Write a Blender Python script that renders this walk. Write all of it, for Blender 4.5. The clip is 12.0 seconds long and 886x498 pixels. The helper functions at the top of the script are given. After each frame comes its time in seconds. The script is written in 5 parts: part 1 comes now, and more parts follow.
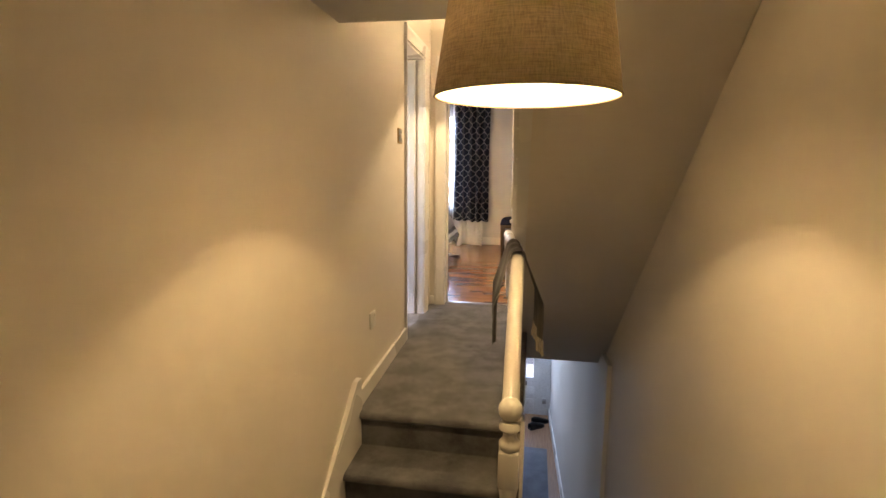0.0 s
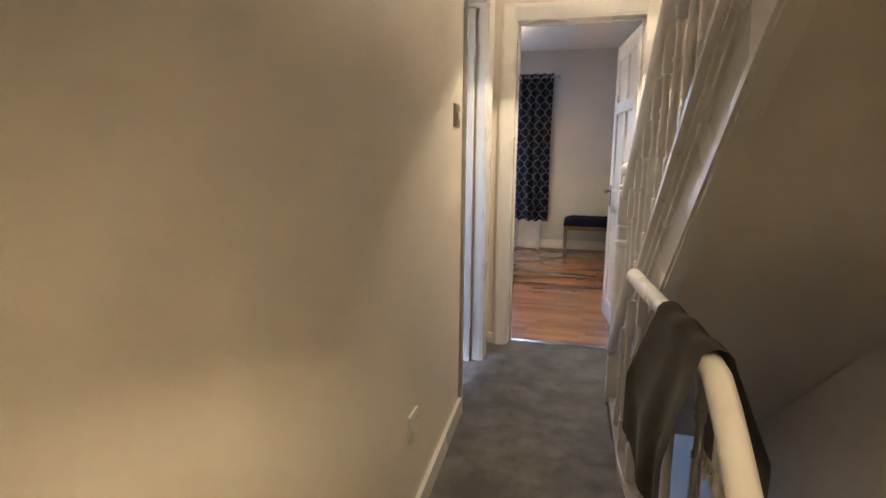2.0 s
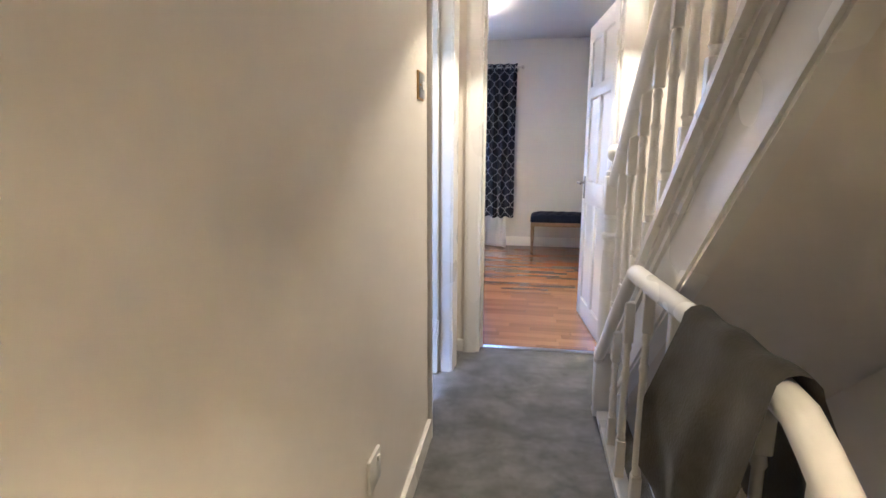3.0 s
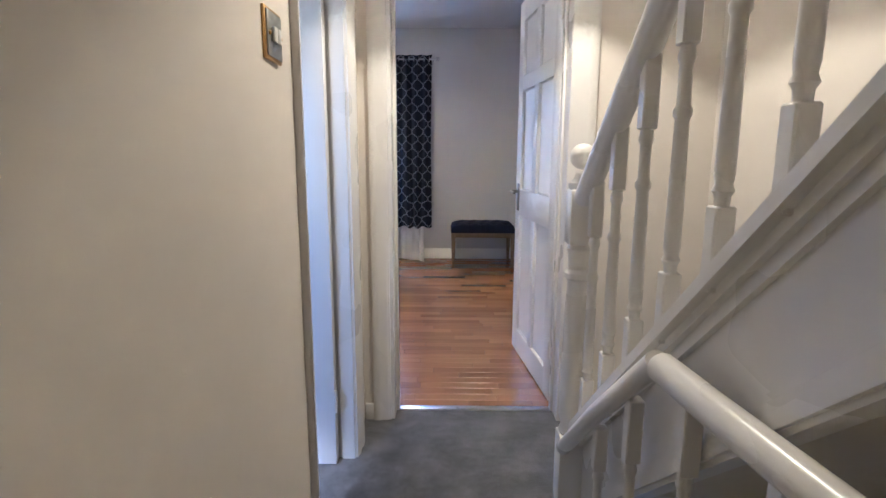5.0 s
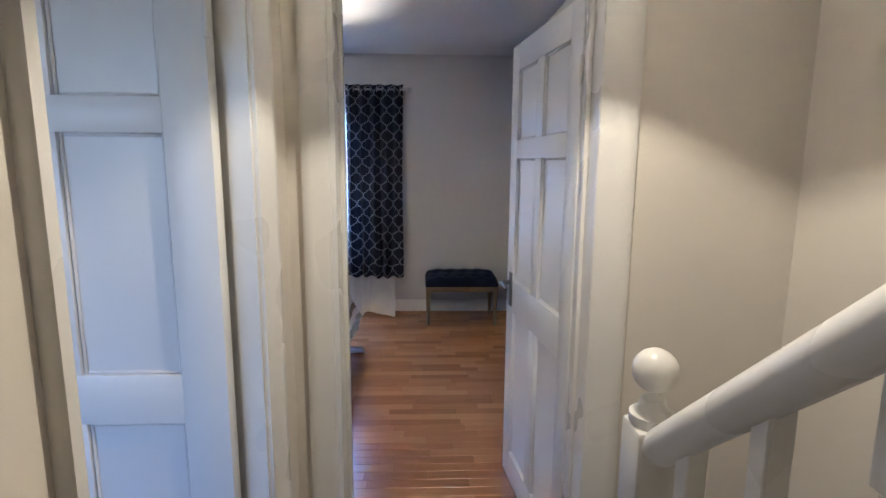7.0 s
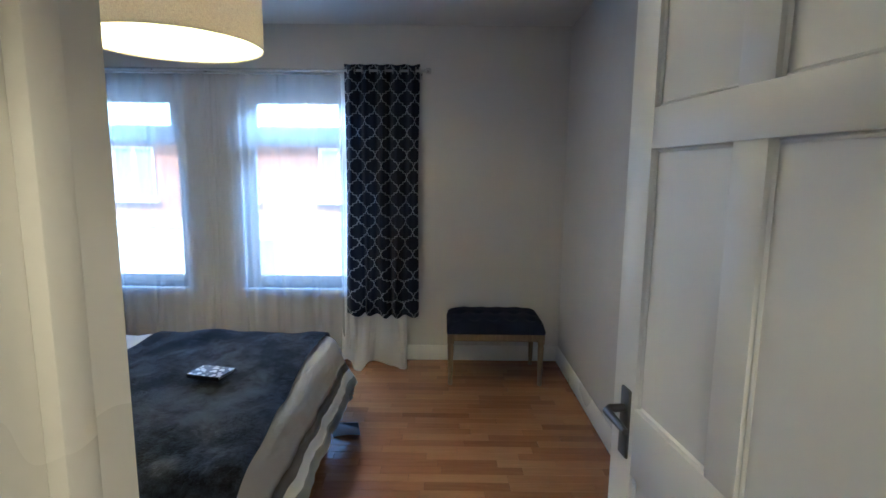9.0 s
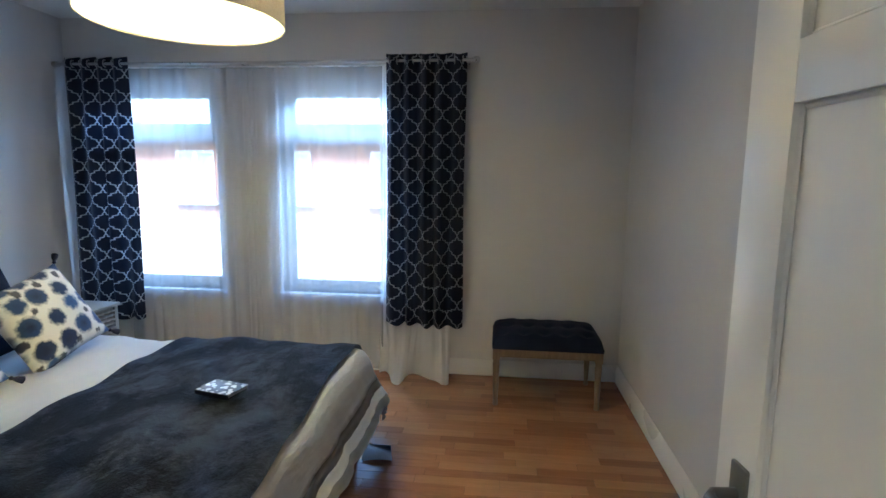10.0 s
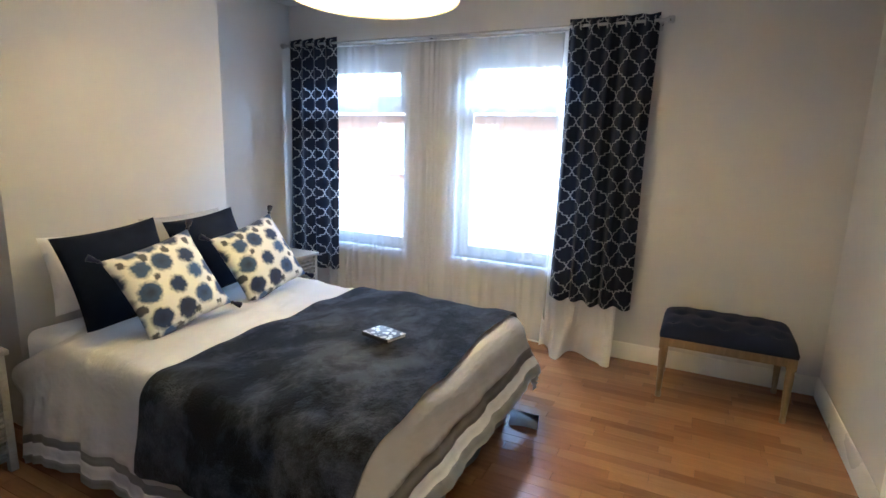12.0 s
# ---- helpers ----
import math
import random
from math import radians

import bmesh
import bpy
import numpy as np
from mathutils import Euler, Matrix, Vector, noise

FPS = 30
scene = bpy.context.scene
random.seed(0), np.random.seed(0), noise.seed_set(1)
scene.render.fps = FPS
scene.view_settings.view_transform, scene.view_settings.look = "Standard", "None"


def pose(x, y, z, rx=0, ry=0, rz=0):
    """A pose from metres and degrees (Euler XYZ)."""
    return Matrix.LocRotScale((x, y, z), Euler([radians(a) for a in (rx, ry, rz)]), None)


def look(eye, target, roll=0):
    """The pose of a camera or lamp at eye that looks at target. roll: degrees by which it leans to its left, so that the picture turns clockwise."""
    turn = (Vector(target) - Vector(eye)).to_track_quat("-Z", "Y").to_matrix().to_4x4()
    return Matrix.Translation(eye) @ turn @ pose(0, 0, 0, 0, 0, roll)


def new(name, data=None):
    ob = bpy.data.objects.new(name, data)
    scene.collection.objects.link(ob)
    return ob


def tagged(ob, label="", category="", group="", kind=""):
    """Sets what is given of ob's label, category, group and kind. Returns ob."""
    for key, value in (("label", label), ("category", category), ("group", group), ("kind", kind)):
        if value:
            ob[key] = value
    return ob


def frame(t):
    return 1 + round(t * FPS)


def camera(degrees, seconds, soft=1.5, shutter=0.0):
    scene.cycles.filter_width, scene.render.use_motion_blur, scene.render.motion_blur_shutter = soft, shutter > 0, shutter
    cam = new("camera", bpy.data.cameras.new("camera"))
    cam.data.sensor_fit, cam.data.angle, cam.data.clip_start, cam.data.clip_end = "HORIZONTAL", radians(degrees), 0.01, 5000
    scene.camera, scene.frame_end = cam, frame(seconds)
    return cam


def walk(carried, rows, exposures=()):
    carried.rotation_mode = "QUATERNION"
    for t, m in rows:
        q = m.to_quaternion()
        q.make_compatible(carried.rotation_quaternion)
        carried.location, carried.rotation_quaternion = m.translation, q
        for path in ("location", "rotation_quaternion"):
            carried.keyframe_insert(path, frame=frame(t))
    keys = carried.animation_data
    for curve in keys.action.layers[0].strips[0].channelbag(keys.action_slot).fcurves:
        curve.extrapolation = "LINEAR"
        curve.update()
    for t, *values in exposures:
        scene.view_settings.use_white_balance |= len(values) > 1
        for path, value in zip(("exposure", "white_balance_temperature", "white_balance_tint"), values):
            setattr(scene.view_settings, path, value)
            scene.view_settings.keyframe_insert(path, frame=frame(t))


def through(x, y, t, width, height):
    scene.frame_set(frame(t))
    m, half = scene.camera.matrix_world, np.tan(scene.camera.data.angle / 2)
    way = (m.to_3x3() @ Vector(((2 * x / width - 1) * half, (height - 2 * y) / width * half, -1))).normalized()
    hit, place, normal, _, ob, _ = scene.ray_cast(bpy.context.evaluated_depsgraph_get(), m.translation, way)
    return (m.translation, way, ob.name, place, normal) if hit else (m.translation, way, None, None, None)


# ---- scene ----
cam = camera(80.6, 12.0)
PATH = [
    (0, (0.584, 0.403, 1.175), (0.243, 2.35, 0.869), 0.6),
    (0.5, (0.516, 0.714, 1.183), (0.093, 2.639, 0.843), 0.3),
    (1, (0.339, 1.014, 1.201), (-0.133, 2.926, 0.855), 0.6),
    (1.5, (0.296, 1.287, 1.22), (-0.185, 3.195, 0.862), 0.6),
    (2, (0.216, 1.524, 1.221), (-0.264, 3.432, 0.861), 0.5),
    (2.5, (0.141, 1.688, 1.212), (-0.299, 3.605, 0.854), 0.5),
    (3, (0.123, 1.852, 1.147), (-0.212, 3.791, 0.789), 0.2),
    (5, (0.068, 2.608, 1.151), (0.048, 4.577, 0.802), 0.2),
    (5.5, (0.035, 2.786, 1.256), (0.039, 4.759, 0.925), 0.2),
    (6, (0.047, 2.96, 1.298), (0.091, 4.932, 0.969), 0.4),
    (6.5, (0.08, 3.142, 1.408), (0.151, 5.114, 1.087), 0.3),
    (7, (0.071, 3.326, 1.484), (0.148, 5.298, 1.161), 0.4),
    (7.5, (0.084, 3.577, 1.518), (0.165, 5.55, 1.2), 0.5),
    (9.5, (0.07, 4.775, 1.431), (-0.008, 6.753, 1.148), 0.6),
    (10, (0.109, 4.879, 1.41), (-0.097, 6.849, 1.136), 0.7),
    (10.5, (0.155, 4.933, 1.386), (-0.305, 6.862, 1.125), 1.3),
    (11, (0.174, 4.933, 1.378), (-0.487, 6.801, 1.105), 1.5),
    (11.5, (0.201, 4.923, 1.385), (-0.573, 6.739, 1.066), 1.8),
    (12, (0.211, 4.893, 1.382), (-0.647, 6.659, 1.001), 1.9),
]
walk(cam, [(t, look(eye, target, roll)) for t, eye, target, roll in PATH],
     [(0.0, 4.1, 6900, 26), (1.0, 3.95, 6100, 20), (2.0, 3.7, 5500, 24), (2.5, 4.3, 5050, 24), (3.2, 4.35, 4850, 24), (5.0, 3.75, 4700, 24), (6.0, 3.35, 4700, 24),
      (7.5, 3.1, 4850, 20), (9.3, 2.85, 4950, 10), (10.5, 3.25, 5400, 10), (12.0, 3.65, 5900, 14)])

# ---- world, sun, exposure ----
world = bpy.data.worlds.new("world")
scene.world = world
world.use_nodes = True
wn = world.node_tree.nodes
sky = wn.new("ShaderNodeTexSky")
sky.sky_type, sky.sun_disc = "NISHITA", False
sky.sun_elevation, sky.sun_rotation = radians(38), radians(150)
sky.air_density, sky.dust_density, sky.ozone_density = 1.0, 1.5, 1.5
wn["Background"].inputs["Strength"].default_value = 0.12
world.node_tree.links.new(sky.outputs[0], wn["Background"].inputs["Color"])
sun = new("sun", bpy.data.lights.new("sun", "SUN"))
sun.data.energy, sun.data.angle, sun.data.color = 1.5, radians(12), (1.0, 0.98, 0.95)
sun.matrix_world = look((0, -6, 8), (2.0, 4.0, -2))


def lamp(name, x, y, z, watts, colour, radius=0.03):
    ob = new(name, bpy.data.lights.new(name, "POINT"))
    ob.data.energy, ob.data.color, ob.data.shadow_soft_size = watts, colour, radius
    ob.location = (x, y, z)
    return ob


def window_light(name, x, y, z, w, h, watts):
    """Area lamp added to stand in for the sky's light at a window."""
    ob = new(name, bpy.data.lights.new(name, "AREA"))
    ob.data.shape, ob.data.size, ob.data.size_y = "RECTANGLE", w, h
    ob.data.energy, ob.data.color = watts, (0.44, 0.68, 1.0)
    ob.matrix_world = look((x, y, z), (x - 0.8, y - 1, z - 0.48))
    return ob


WARM = (1.0, 0.74, 0.34)
lamp("stairwell_bulb", 0.552, 1.777, 1.52, 1.55, WARM, 0.025)
lamp("landing_bulb", 0.33, 4.18, 2.045, 4.2, (1.0, 0.77, 0.40), 0.010)
lamp("bedroom_bulb", -1.0, 6.70, 1.995, 7.0, (1.0, 0.80, 0.50), 0.04)
# Unseen lamps added outside, above the openings, to strengthen the bedroom's daylight.
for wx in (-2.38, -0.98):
    window_light("added_sky_lamp", wx, 9.02, 2.31, 0.95, 0.45, 21.0)
# Unseen lamp added above the front door to brighten the hall.
hall_light = window_light("added_hall_lamp", 0.46, 8.38, -0.46, 0.85, 0.45, 1.6)
hall_light.matrix_world = look((0.46, 8.38, -0.46), (0.6, 7.4, -1.3))
side_light = window_light("side_room_sky", -1.3, 2.34, 1.5, 0.9, 0.9, 0.155)
side_light.data.color = (0.66, 1.0, 0.84)
side_light.matrix_world = look((-1.3, 2.34, 1.5), (-1.2, 3.5, 1.4))

# ---- materials ----


class Nodes:
    """A node material built up step by step."""

    def __init__(self, name):
        self.m = bpy.data.materials.new(name)
        self.m.use_nodes = True
        self.t = self.m.node_tree
        self.b = self.t.nodes["Principled BSDF"]
        self.co = self.t.nodes.new("ShaderNodeTexCoord")

    def n(self, kind, **k):
        o = self.t.nodes.new(kind)
        for a, v in k.items():
            if a == "op":
                o.operation = v
            elif a == "blend":
                o.data_type = "RGBA"
                o.blend_type = v
            else:
                o.inputs[a].default_value = v
        return o

    def link(self, a, b):
        self.t.links.new(a, b)

    def math(self, op, a, b=None, clamp=False):
        o = self.t.nodes.new("ShaderNodeMath")
        o.operation, o.use_clamp = op, clamp
        for i, v in enumerate((a, b)):
            if v is None:
                continue
            if isinstance(v, (int, float)):
                o.inputs[i].default_value = v
            else:
                self.link(v, o.inputs[i])
        return o.outputs[0]

    def mix(self, f, a, b):
        o = self.t.nodes.new("ShaderNodeMix")
        o.data_type = "RGBA"
        for i, v in ((0, f), (6, a), (7, b)):
            if isinstance(v, (int, float)):
                o.inputs[i].default_value = v
            elif isinstance(v, tuple):
                o.inputs[i].default_value = (*v, 1) if len(v) == 3 else v
            else:
                self.link(v, o.inputs[i])
        return o.outputs[2]

    def noise(self, scale, detail=3, rough=0.55, stretch=None, co="Object"):
        o = self.n("ShaderNodeTexNoise", Scale=scale, Detail=detail, Roughness=rough)
        src = self.co.outputs[co]
        if stretch:
            mp = self.t.nodes.new("ShaderNodeMapping")
            mp.inputs["Scale"].default_value = stretch
            self.link(src, mp.inputs[0])
            src = mp.outputs[0]
        self.link(src, o.inputs["Vector"])
        return o.outputs[0]

    def ramp(self, v, lo, hi):
        o = self.t.nodes.new("ShaderNodeMapRange")
        o.inputs[1].default_value, o.inputs[2].default_value = lo, hi
        self.link(v, o.inputs[0])
        return o.outputs[0]

    def bump(self, h, strength, dist, prev=None):
        o = self.n("ShaderNodeBump", Strength=strength, Distance=dist)
        self.link(h, o.inputs["Height"])
        if prev is not None:
            self.link(prev, o.inputs["Normal"])
        return o.outputs[0]

    def set(self, colour=None, rough=None, normal=None, **k):
        for key, v in (("Base Color", colour), ("Roughness", rough), ("Normal", normal)):
            if v is None:
                continue
            if isinstance(v, (int, float)):
                self.b.inputs[key].default_value = v
            elif isinstance(v, tuple):
                self.b.inputs[key].default_value = (*v, 1)
            else:
                self.link(v, self.b.inputs[key])
        for key, v in k.items():
            key = key.replace("_", " ")
            if isinstance(v, tuple):
                v = (*v, 1)
            self.b.inputs[key].default_value = v
        return self.m


def paint(name, c, rough=0.6, var=0.05, bump=0.12, scale=240.0, **k):
    """Wall or gloss paint: roller texture, faint scuffs."""
    s = Nodes(name)
    big = s.ramp(s.noise(1.3, 4), 0.3, 0.7)
    small = s.ramp(s.noise(22, 3), 0.35, 0.65)
    col = s.mix(big, tuple(v * (1 - var) for v in c), tuple(min(1, v * (1 + var * 0.5)) for v in c))
    col = s.mix(s.math("MULTIPLY", small, 0.12), col, tuple(v * (1 - 1.2 * var) for v in c))
    nb = s.bump(s.noise(scale, 2), bump, 0.0008) if bump > 0.05 else None
    rg = s.math("ADD", s.math("MULTIPLY", small, 0.06), rough - 0.03)
    return s.set(col, rg, nb, **k)


def gloss(name, c, rough):
    """Brushed gloss paint: slow change of tone and shine only."""
    s = Nodes(name)
    f = s.noise(2.2, 2)
    return s.set(s.mix(f, tuple(v * 0.95 for v in c), c), s.math("ADD", s.math("MULTIPLY", f, 0.08), rough - 0.04))


def cloth(name, c, var=0.25, scale=900.0, rough=0.85, sheen=0.3, bump=0.4, fold=0.0, fold_scale=9.0, **k):
    s = Nodes(name)
    big = s.ramp(s.noise(6, 4), 0.3, 0.7)
    weave = s.noise(scale, 2)
    col = s.mix(big, tuple(v * (1 - var) for v in c), tuple(v * (1 + var * 0.6) for v in c))
    nb = s.bump(weave, bump, 0.001)
    if fold:
        nb = s.bump(s.noise(fold_scale, 3, 0.5, (1, 0.35, 1)), fold, 0.03, nb)
    return s.set(col, rough, nb, Sheen_Weight=sheen, Sheen_Roughness=0.4, **k)


def plain(name, c, rough=0.5, metal=0.0, **k):
    s = Nodes(name)
    f = s.ramp(s.noise(30, 3), 0.3, 0.7)
    return s.set(s.mix(f, tuple(v * 0.88 for v in c), c), s.math("ADD", s.math("MULTIPLY", f, 0.1), rough - 0.05), None, Metallic=metal, **k)


def glow(name, c, strength):
    s = Nodes(name)
    return s.set(c, 0.5, None, Emission_Color=c, Emission_Strength=strength)


def wood(name, dark, light, rough, along=(1, 12, 12), scale=5.0, piece=None, gloss=0.0):
    """Grain along one axis; piece: 'object' or 'island' varies the tone piece by piece."""
    s = Nodes(name)
    src = s.co.outputs["Object"]
    mp = s.t.nodes.new("ShaderNodeMapping")
    mp.inputs["Scale"].default_value = along
    s.link(src, mp.inputs[0])
    vec = mp.outputs[0]
    r = None
    if piece:
        r = s.t.nodes.new("ShaderNodeObjectInfo").outputs["Random"] if piece == "object" else s.t.nodes.new("ShaderNodeNewGeometry").outputs["Random Per Island"]
        ad = s.t.nodes.new("ShaderNodeVectorMath")
        ad.operation = "ADD"
        cb = s.t.nodes.new("ShaderNodeCombineXYZ")
        s.link(s.math("MULTIPLY", r, 37.0), cb.inputs[0])
        s.link(s.math("MULTIPLY", r, 91.0), cb.inputs[1])
        s.link(vec, ad.inputs[0])
        s.link(cb.outputs[0], ad.inputs[1])
        vec = ad.outputs[0]
    g1 = s.n("ShaderNodeTexNoise", Scale=scale, Detail=5, Roughness=0.6)
    g2 = s.n("ShaderNodeTexNoise", Scale=scale * 9, Detail=2, Roughness=0.6)
    s.link(vec, g1.inputs["Vector"])
    s.link(vec, g2.inputs["Vector"])
    f = s.math("ADD", s.math("MULTIPLY", s.ramp(g1.outputs[0], 0.3, 0.72), 0.55), s.math("MULTIPLY", s.ramp(g2.outputs[0], 0.3, 0.7), 0.2))
    if r is not None:
        f = s.math("ADD", s.math("MULTIPLY", f, 0.5), s.math("MULTIPLY", r, 0.62))
    col = s.mix(f, dark, light)
    nb = s.bump(g2.outputs[0], 0.06, 0.001)
    return s.set(col, s.math("ADD", s.math("MULTIPLY", g1.outputs[0], 0.12), rough - 0.06), nb, Coat_Weight=gloss, Coat_Roughness=0.15)


M_WALL = paint("landing_wall_paint", (0.70, 0.655, 0.585), 0.55, 0.05)
M_BEDWALL = paint("bedroom_wall_paint", (0.61, 0.598, 0.59), 0.6, 0.05)
M_CEIL = paint("ceiling_paint", (0.74, 0.735, 0.72), 0.75, 0.04, 0.2, 160)
M_TRIM = gloss("white_gloss_paint", (0.76, 0.745, 0.71), 0.28)
M_DOOR = gloss("white_door_paint", (0.77, 0.765, 0.75), 0.33)
M_UPVC = plain("white_upvc", (0.82, 0.83, 0.84), 0.3)
M_CARPET_TMP = Nodes("grey_carpet")
_c = M_CARPET_TMP
_f = _c.ramp(_c.noise(6.0, 5, 0.68), 0.38, 0.66)
_g = _c.noise(420, 2, 0.7)
_col = _c.mix(_f, (0.075, 0.075, 0.080), (0.235, 0.235, 0.240))
_col = _c.mix(_c.math("MULTIPLY", _c.ramp(_g, 0.3, 0.7), 0.55), _col, (0.07, 0.07, 0.073))
M_CARPET = _c.set(_col, 0.95, _c.bump(_g, 0.9, 0.006, _c.bump(_f, 0.25, 0.006)), Sheen_Weight=0.25)
M_PLANK = wood("laminate_strip", (0.21, 0.092, 0.037), (0.43, 0.215, 0.098), 0.23, (1.2, 14, 14), 4.0, "object", 0.3)
M_PLANK_FAR = wood("laminate_strip_joined", (0.21, 0.092, 0.037), (0.43, 0.215, 0.098), 0.23, (1.2, 14, 14), 4.0, "island", 0.3)
M_OAK = wood("oak_wood", (0.16, 0.10, 0.055), (0.31, 0.21, 0.125), 0.5, (10, 10, 1.2), 5.0)
M_JOINT = plain("dark_joint", (0.07, 0.035, 0.016), 0.6)
M_NAVY = cloth("navy_velvet", (0.012, 0.016, 0.038), 0.3, 700, 0.9, 0.03, Specular_IOR_Level=0.12)
M_NAVY_CUSHION = cloth("dark_navy_cushion_velvet", (0.010, 0.014, 0.026), 0.3, 700, 0.95, 0.0, Specular_IOR_Level=0.08)
M_DUVET = cloth("white_cotton", (0.90, 0.89, 0.89), 0.03, 900, 0.8, 0.1, 0.15, 0.6, 10.0)
M_BAND = cloth("grey_cotton_band", (0.38, 0.37, 0.365), 0.06, 900, 0.8, 0.1, 0.2, 0.3, 12.0)
M_VALANCE = cloth("grey_valance_cotton", (0.21, 0.215, 0.225), 0.1, 900, 0.9, 0.1, 0.3)
M_BLANKET = cloth("olive_brown_wool", (0.115, 0.104, 0.082), 0.4, 150, 0.95, 0.25, 1.0, Specular_IOR_Level=0.1)
M_FRINGE = cloth("cream_fringe", (0.45, 0.40, 0.30), 0.2, 500, 0.95, 0.2)
M_BRASS = plain("aged_brass", (0.55, 0.36, 0.13), 0.35, 1.0)
M_STEEL = plain("brushed_steel", (0.52, 0.52, 0.53), 0.32, 1.0)
M_DARKSTEEL = plain("pewter_handle", (0.20, 0.19, 0.18), 0.38, 1.0)
M_PLASTIC = plain("white_plastic", (0.75, 0.74, 0.70), 0.4)
M_BLACK = plain("black_plastic", (0.015, 0.015, 0.017), 0.45)
M_LEATHER = plain("black_leather", (0.018, 0.017, 0.017), 0.4)
M_MAT = cloth("grey_rug", (0.12, 0.125, 0.14), 0.25, 300, 0.95, 0.2, 0.8)
M_PAPER = plain("white_paper", (0.72, 0.72, 0.74), 0.7)
M_BLUECLOTH = cloth("pale_blue_cloth", (0.55, 0.60, 0.68), 0.1, 700, 0.9, 0.1)
M_WICKER = wood("grey_washed_wicker", (0.23, 0.21, 0.185), (0.44, 0.41, 0.37), 0.7, (20, 20, 20), 6.0)
M_GREYWOOD = wood("grey_washed_wood", (0.30, 0.285, 0.26), (0.47, 0.45, 0.42), 0.6, (2, 12, 12), 5.0)
M_SWITCHPLATE = plain("brushed_grey_plate", (0.36, 0.38, 0.37), 0.35, 0.9)
M_BRICK = paint("red_brick", (0.42, 0.22, 0.14), 0.85, 0.25, 0.5, 60)
M_ROOF = paint("grey_roof_slate", (0.12, 0.12, 0.13), 0.7, 0.2, 0.4, 40)
M_TARMAC = paint("tarmac", (0.055, 0.055, 0.057), 0.9, 0.2, 0.5, 200)
M_PAVING = paint("paving_stone", (0.30, 0.29, 0.27), 0.85, 0.15, 0.4, 90)
M_RENDER = paint("cream_render", (0.68, 0.66, 0.60), 0.8, 0.06, 0.4, 60)
M_BULB = glow("lit_bulb", (1.0, 0.80, 0.5), 14.0)
M_TASSEL = cloth("navy_tassel", (0.02, 0.02, 0.045), 0.3, 300, 0.95, 0.2, 0.8)
# Far panes: the sky's reflection is put into the pale base colour.
M_FARGLASS = plain("sky_reflection_glass", (0.34, 0.38, 0.40), 0.15)
M_NIGHT = plain("dark_far_glass", (0.05, 0.06, 0.07), 0.1)


def make_glass():
    s = Nodes("window_glass")
    tr = s.t.nodes.new("ShaderNodeBsdfTransparent")
    tr.inputs[0].default_value = (0.93, 0.96, 0.95, 1)
    gl = s.t.nodes.new("ShaderNodeBsdfGlossy")
    gl.inputs["Roughness"].default_value = 0.02
    mx = s.t.nodes.new("ShaderNodeMixShader")
    mx.inputs[0].default_value = 0.05
    s.link(tr.outputs[0], mx.inputs[1])
    s.link(gl.outputs[0], mx.inputs[2])
    s.link(mx.outputs[0], s.t.nodes["Material Output"].inputs[0])
    return s.m


def make_sheer(name, thin, span):
    s = Nodes(name)
    tr = s.t.nodes.new("ShaderNodeBsdfTransparent")
    df = s.t.nodes.new("ShaderNodeBsdfDiffuse")
    tl = s.t.nodes.new("ShaderNodeBsdfTranslucent")
    for o in (df, tl):
        o.inputs[0].default_value = (0.92, 0.92, 0.93, 1)
    m1 = s.t.nodes.new("ShaderNodeMixShader")
    m1.inputs[0].default_value = 0.55
    s.link(df.outputs[0], m1.inputs[1])
    s.link(tl.outputs[0], m1.inputs[2])
    m2 = s.t.nodes.new("ShaderNodeMixShader")
    w = s.noise(700, 2)
    s.link(s.math("ADD", s.math("MULTIPLY", w, span), thin), m2.inputs[0])
    s.link(tr.outputs[0], m2.inputs[1])
    s.link(m1.outputs[0], m2.inputs[2])
    s.link(m2.outputs[0], s.t.nodes["Material Output"].inputs[0])
    return s.m


def make_shade(name, c, through, rough_scale=260.0):
    """Lampshade fabric that lets some light through."""
    s = Nodes(name)
    slub = s.noise(rough_scale, 3, 0.6, (1, 1, 0.12))
    slub2 = s.noise(rough_scale, 3, 0.6, (0.08, 0.08, 1.6))
    f = s.ramp(s.math("ADD", slub, slub2), 0.75, 1.25)
    col = s.mix(f, tuple(v * 0.7 for v in c), tuple(min(1, v * 1.15) for v in c))
    df = s.t.nodes.new("ShaderNodeBsdfDiffuse")
    tl = s.t.nodes.new("ShaderNodeBsdfTranslucent")
    s.link(col, df.inputs[0])
    s.link(col, tl.inputs[0])
    mx = s.t.nodes.new("ShaderNodeMixShader")
    mx.inputs[0].default_value = through
    s.link(df.outputs[0], mx.inputs[1])
    s.link(tl.outputs[0], mx.inputs[2])
    s.link(mx.outputs[0], s.t.nodes["Material Output"].inputs[0])
    return s.m


